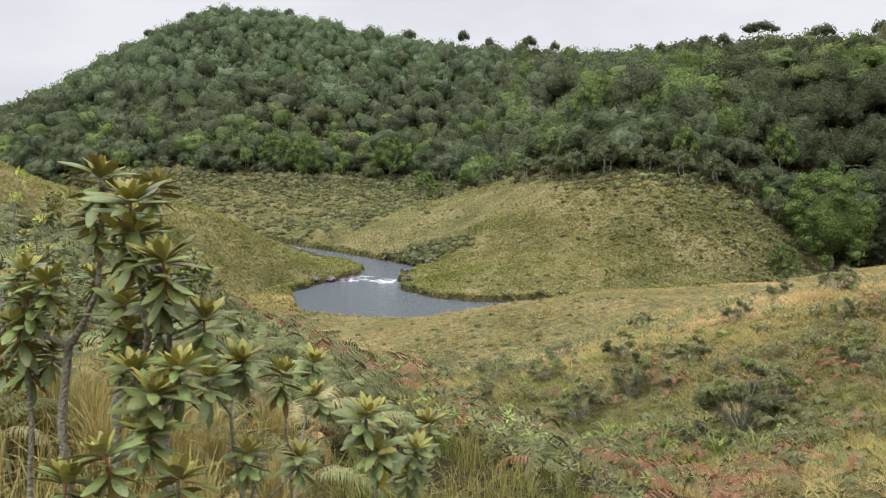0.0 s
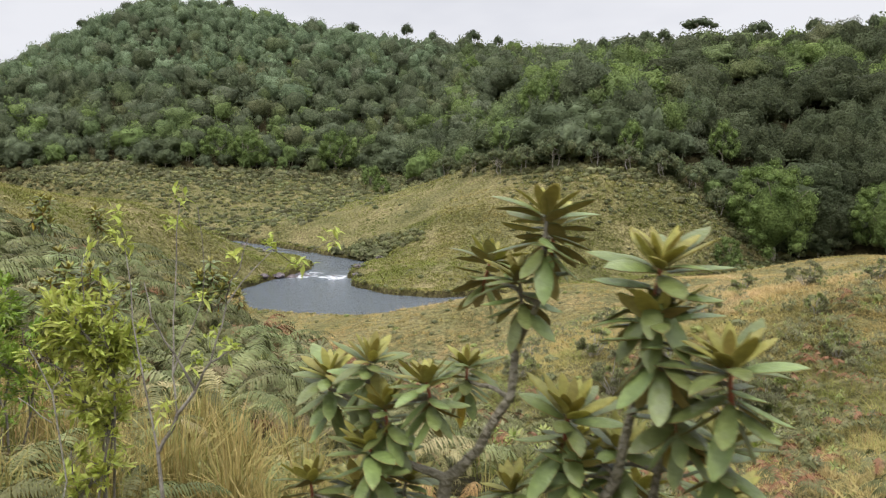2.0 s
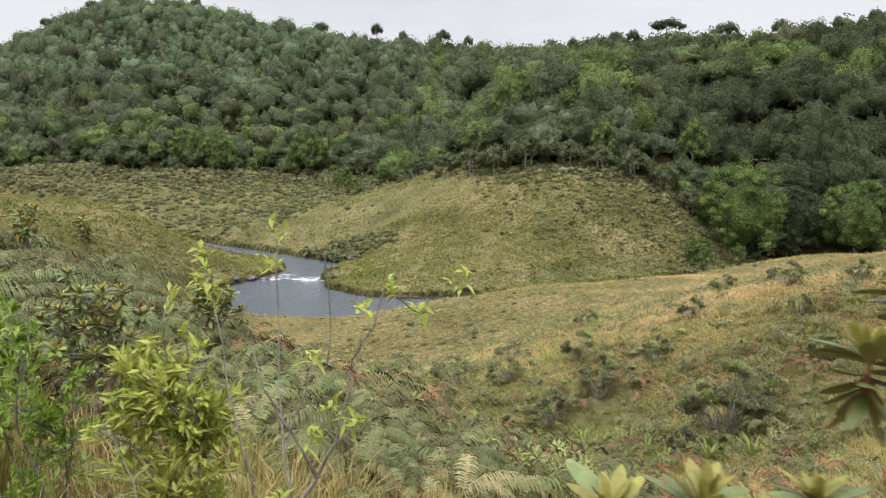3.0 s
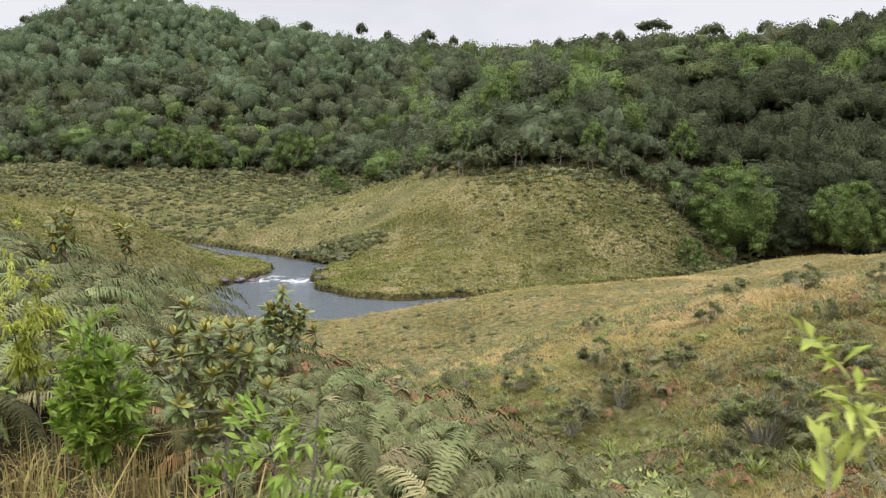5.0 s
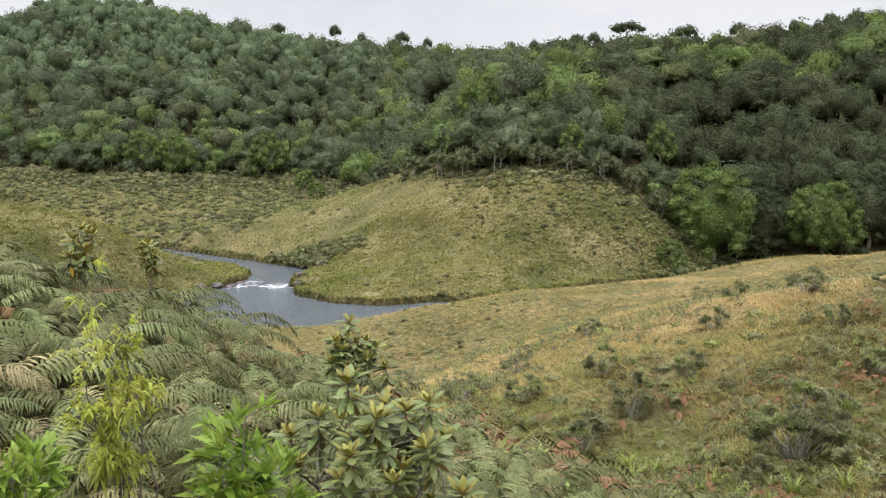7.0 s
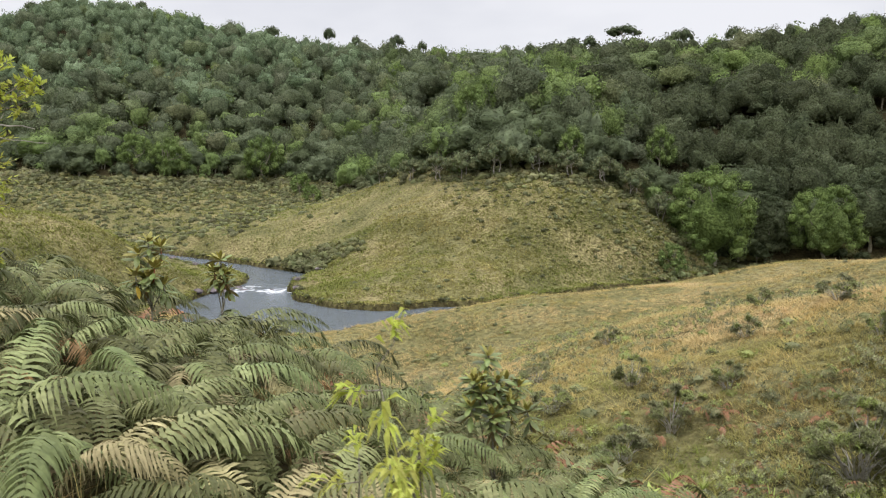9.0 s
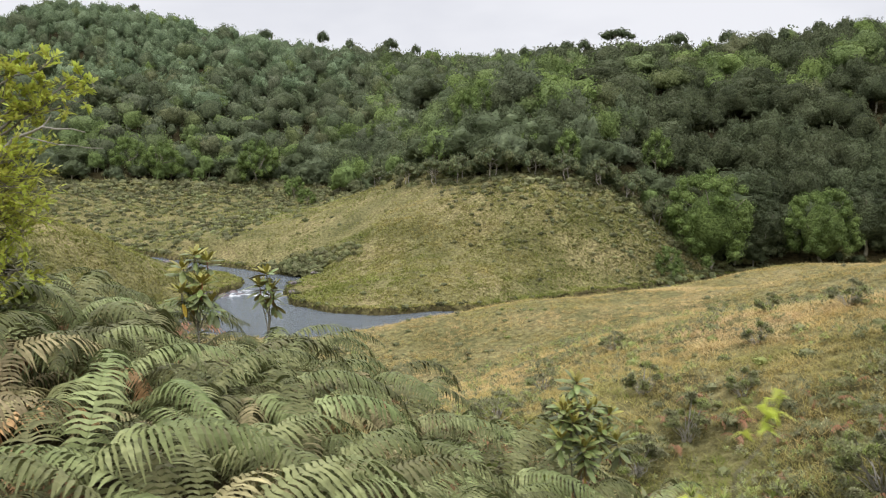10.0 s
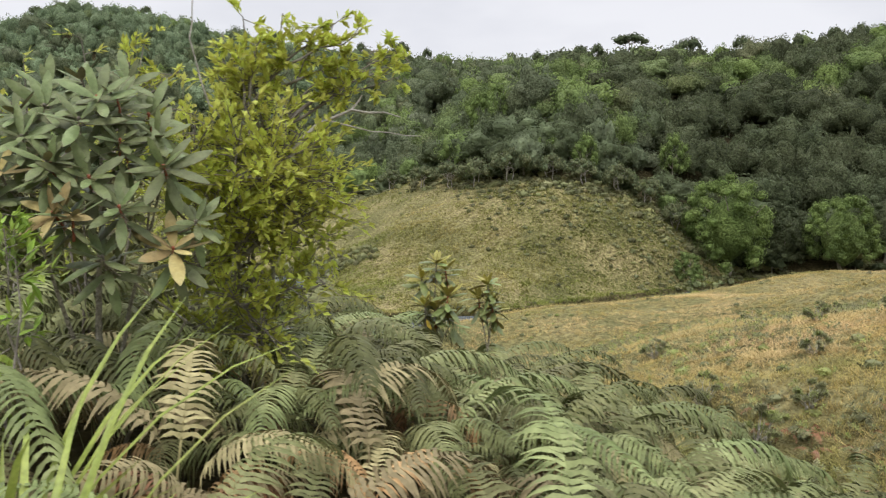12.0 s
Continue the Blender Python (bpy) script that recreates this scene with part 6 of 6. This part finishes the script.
leafy_shrub("bright_green_shrub", "bright green low shrub under an old rhododendron", "shrub", (-8.0, 10.7),
            [(-8.0, 10.75, 18.65), (-7.95, 10.7, 18.5), (-8.1, 10.7, 18.4)], 409, M_LEAF_BRIGHT, 0.07, 0.024, 10, 10, 0.16, 0.008, "shrubs beside the path")


# ------------------------------------------------------------------ rounded rhododendron bushes on the slope
def whorl(r):
    V, F, n = [], [], 0
    for k in range(11):
        a, e = k * 2.4, math.radians(60 - 9 * k)
        d = np.array([math.cos(a) * math.cos(e), math.sin(a) * math.cos(e), math.sin(e)])
        s = np.array([-math.sin(a), math.cos(a), 0])
        V += [np.zeros(3), d * 0.55 + s * 0.18, d, d * 0.55 - s * 0.18]
        F += [(n, n + 1, n + 2), (n, n + 2, n + 3)]
        n += 4
    return np.array(V), np.array(F)


WHORL = whorl(rng)


def bush(x, y, radius, height, seed, whorls, size=0.13, tint=0.5, label="open olive-green rhododendron bush with bare pale stems"):
    """Forked pale stems that end in flattish tiers of leaf whorls, with gaps between the tiers."""
    r = np.random.default_rng(seed)
    thing = tagged(new("rhododendron_bush"), label, "bush", "bushes on the slope")
    thing.location = (x, y, ground(x, y))
    wood, leaf = Pile(), Pile()
    tiers = max(11, int(26 * radius))
    for k in range(tiers):
        a = k * 2.4 + r.uniform(-0.4, 0.4)
        q = radius * math.sqrt((k + 0.5) / tiers) * r.uniform(0.75, 1.05)
        tip = np.array([q * math.cos(a), q * math.sin(a), height * (0.95 - 0.62 * (q / radius) ** 2 * r.uniform(0.5, 1.1))])
        if k % 5 in (1, 2, 4):                             # lower tiers fill the flanks
            tip = np.array([radius * r.uniform(0.65, 1.0) * math.cos(a), radius * r.uniform(0.65, 1.0) * math.sin(a), height * r.uniform(0.22, 0.6)])
        fork = tip * [0.45, 0.45, 0.5] + r.normal(0, 0.05, 3)
        wood.add(*limb((0.06 * math.cos(a), 0.06 * math.sin(a), -0.1), fork, 0.018 * radius + 0.006, 0.014, 5, 0.06, 3, r))
        wood.add(*limb(fork, tip, 0.014, 0.008, 5, 0.06, 3, r))
        reach = radius * r.uniform(0.17, 0.30)
        t = np.clip(tint + r.normal(0, 0.1), 0, 0.8)
        for w in range(max(6, int(1.7 * whorls / tiers))):
            b, e = r.uniform(0, 6.28), math.sqrt(r.uniform(0, 1)) * reach
            c = tip + [e * math.cos(b), e * math.sin(b), 0.35 * reach * (1 - (e / reach) ** 2) + r.normal(0, 0.035)]
            v, f = WHORL
            g = v * size * r.uniform(0.7, 1.2)
            b = r.uniform(0, 6.28)
            leaf.add(np.stack([math.cos(b) * g[:, 0] - math.sin(b) * g[:, 1], math.sin(b) * g[:, 0] + math.cos(b) * g[:, 1], g[:, 2]], 1) + c, f, np.clip(t + r.normal(0, 0.05), 0, 0.8))
    part("stem_frame", wood.mesh("stem_frame", M_DEADWOOD, True), thing)
    part("foliage", leaf.mesh("foliage", M_BUSH), thing)


for i, (x, y, rad, h, w) in enumerate(((8.9, 24.3, 1.2, 2.25, 520), (10.1, 24.8, 0.85, 1.6, 300), (5.1, 30.6, 0.85, 1.3, 260), (7.3, 31.6, 0.7, 1.65, 240), (10.0, 33.0, 0.6, 1.0, 130), (7.8, 36.3, 0.7, 1.2, 150), (7.2, 23.2, 0.45, 0.9, 90),
                                          (19.2, 40, 0.9, 1.2, 150), (18.3, 45, 0.7, 1.0, 110), (31.7, 60, 1.2, 1.5, 130), (3.4, 30, 0.5, 0.8, 90), (14.2, 28.2, 0.5, 0.8, 90), (13.5, 38, 0.6, 0.9, 100), (2.6, 39, 1.1, 1.2, 170), (4.6, 36.5, 0.9, 1.0, 140), (0.2, 44, 1.2, 1.4, 170),
                                          (24, 52, 0.8, 1.1, 100), (27, 66, 0.9, 1.1, 90), (43, 82, 1.2, 1.6, 90), (12, 50, 0.8, 1.0, 100), (16, 33, 0.45, 0.8, 70), (21, 37, 0.6, 0.9, 90), (1.5, 33.5, 0.8, 1.0, 120), (-8.6, 12.9, 0.8, 1.2, 240), (-7.7, 12.7, 0.6, 0.9, 160), (6.4, 45, 0.9, 1.0, 110))):
    bush(x, y, rad, h, 500 + i, int(w * 1.9), 0.095, 0.58)


def build_scrub():
    """Low leafy whorls standing singly and in clumps through the gully and across the slope."""
    r = np.random.default_rng(43)
    x, y = r.uniform(-6, 34, 9000), r.uniform(9, 68, 9000)
    gully = step(0.0, 0.4, wave(x, y, 3.0, 71)) * step(24, 8, np.abs(x - 5 - 0.15 * y))
    keep = in_view(x, y) & (off_path(x, y) > 5) & (r.uniform(0, 1, len(x)) < 0.06 + 0.6 * gully)
    x, y = x[keep], y[keep]
    z = land(x, y)
    p = Pile()
    v, f = WHORL
    for i in range(len(x)):
        t = float(r.choice([0.4, 0.5, 0.6, 0.75, 0.85]))
        for k in range(int(r.integers(3, 9))):
            a = r.uniform(0, 6.28)
            w = v * r.uniform(0.09, 0.16)
            w = np.stack([math.cos(a) * w[:, 0] - math.sin(a) * w[:, 1], math.sin(a) * w[:, 0] + math.cos(a) * w[:, 1], w[:, 2]], 1)
            p.add(w + [x[i] + r.normal(0, 0.16), y[i] + r.normal(0, 0.16), z[i] + r.uniform(0.1, 0.5)], f, np.clip(t + r.normal(0, 0.05), 0, 1))
    tagged(new("rosette_scrub", p.mesh("rosette_scrub", M_BUSH)), "low leafy rosette scrub scattered through the grassy gully", "shrubs", kind="stuff")


build_scrub()


# ------------------------------------------------------------------ long grass near the path
def build_near_grass():
    r = np.random.default_rng(37)
    x, y = r.uniform(-14, 14, 26000), r.uniform(-3, 22, 26000)
    d = off_path(x, y)
    ferny = (x < -0.4) & (y > 6.6) & (d > 1.2) & (d < 7)
    keep = (d > 0.55) & in_view(x + 3, y + 3.5) & (r.uniform(0, 1, len(x)) < np.where(ferny, np.where(d < 1.9, 0.4, 0.06), np.clip(5.0 / (y + 3), 0.25, 1))) & (wave(x, y, 1.1, 61, 2) > -0.25)
    x, y = x[keep], y[keep]
    a = tuft_cloud(x, y, 16, 0.055, 0.50 - 0.22 * step(5, 9, off_path(x, y)), 0.0038, r, 0.65, 2, np.clip(dry(x * 3, y * 3) - 0.08 + r.normal(0, 0.2, len(x)), 0, 1))
    grass_stuff("path_grass", "long fine green and straw-coloured grass along the path", (a,))


build_near_grass()


def tussock(x, y, height, tint, seed):
    """A dense clump of fine arching blades, fanning from one foot."""
    r = np.random.default_rng(seed)
    n = 420
    a, d = r.uniform(0, 6.283, n), np.abs(r.normal(0, 0.10, n))
    bx, by = d * np.cos(a), d * np.sin(a)
    v, f, k = blades(bx, by, np.zeros(n), height * (1.1 - 1.6 * d), 0.0036, r, 0.42, 2)
    t = np.clip(tint - 0.12 + r.normal(0, 0.2, n), 0, 1)
    ob = new("grass_tussock", mesh_from("grass_tussock", v, f, M_GRASS, {"tint": np.repeat(t, k)}))
    ob.location = (x, y, ground(x, y))
    tagged(ob, "tall tussock of fine golden-green grass beside the path", "grass tussock", "tussocks beside the path")


for i, (x, y, h, tint) in enumerate(((-2.85, 4.15, 0.52, 0.5), (-2.45, 4.3, 0.55, 0.55), (-1.75, 4.2, 0.55, 0.7), (-1.5, 4.45, 0.58, 0.75), (-1.95, 4.55, 0.6, 0.6), (-1.4, 4.85, 0.6, 0.7), (-1.7, 5.05, 0.6, 0.55),
                                     (-2.25, 4.7, 0.65, 0.6), (-2.1, 5.4, 0.6, 0.7), (-1.85, 5.9, 0.55, 0.75), (-1.2, 3.75, 0.5, 0.65), (-0.9, 4.3, 0.5, 0.7), (-3.3, 5.1, 0.7, 0.4), (-2.4, 6.0, 0.6, 0.6), (-1.3, 6.2, 0.55, 0.7))):
    tussock(x, y, h, tint, 800 + i)


# ------------------------------------------------------------------ strap-leaved sedges
M_STRAP = material("strap_leaf", [(0.16, 0.24, 0.035), (0.25, 0.34, 0.06), (0.36, 0.43, 0.11)], 3, 0.45, 0, island=0.25, translucent=0.25, spec=0.4, fine=50)


def sedge(x, y, count, length, width, seed, lean=0.45):
    """A clump of long arching strap leaves, every leaf a part."""
    r = np.random.default_rng(seed)
    thing = tagged(new("sedge"), "clump of long bright green strap leaves", "sedge", "sedges on the slope")
    thing.location = (x, y, ground(x, y) - 0.03)
    for k in range(count):
        a, n = k * 2.4 + r.uniform(-0.4, 0.4), 6
        L, sag = length * r.uniform(0.6, 1.15), lean * r.uniform(0.5, 1.5)
        V, F = [], []
        for i in range(n + 1):
            t = i / n
            out, up = L * (0.12 * t + sag * t * t), L * (t - 0.45 * sag * t * t * t)
            w = width * (0.6 + 0.8 * t) * (1 - t ** 3) + 0.0006
            c = np.array([out * math.cos(a), out * math.sin(a), up])
            s = np.array([-math.sin(a), math.cos(a), 0]) * w
            V += [c - s, c + [0, 0, -w * 0.5], c + s]
            if i:
                b = 3 * i
                F += [(b - 3, b - 2, b + 1, b), (b - 2, b - 1, b + 2, b + 1)]
        part("leaf", mesh_from("leaf", V, F, M_STRAP, smooth=True), thing)


for i, (x, y, n, L, w) in enumerate(((-7.62, 9.55, 18, 1.15, 0.013), (-7.78, 9.9, 14, 1.1, 0.013), (-6.95, 9.15, 12, 0.85, 0.011), (7.4, 22.0, 14, 0.6, 0.012), (8.2, 21.2, 14, 0.65, 0.012), (6.5, 21.4, 12, 0.55, 0.012), (9.4, 20.4, 12, 0.5, 0.012), (5.6, 23.4, 12, 0.6, 0.012), (7.9, 23.1, 12, 0.55, 0.012), (10.6, 22.4, 10, 0.5, 0.012), (6.0, 25.2, 12, 0.6, 0.013), (6.6, 24.4, 12, 0.6, 0.013), (7.1, 26.2, 12, 0.55, 0.013), (5.2, 24.6, 12, 0.55, 0.013), (6.2, 27.2, 10, 0.5, 0.013), (5.0, 26.2, 12, 0.6, 0.013), (5.7, 28.2, 12, 0.6, 0.013), (4.4, 25.3, 12, 0.55, 0.013), (5.4, 27.0, 12, 0.6, 0.013))):
    far = y > 15                                        # broader, fuller clumps down in the gully
    sedge(x, y, n * 2 if far else n, L * 1.15 if far else L, w * 1.7 if far else w, 700 + i)
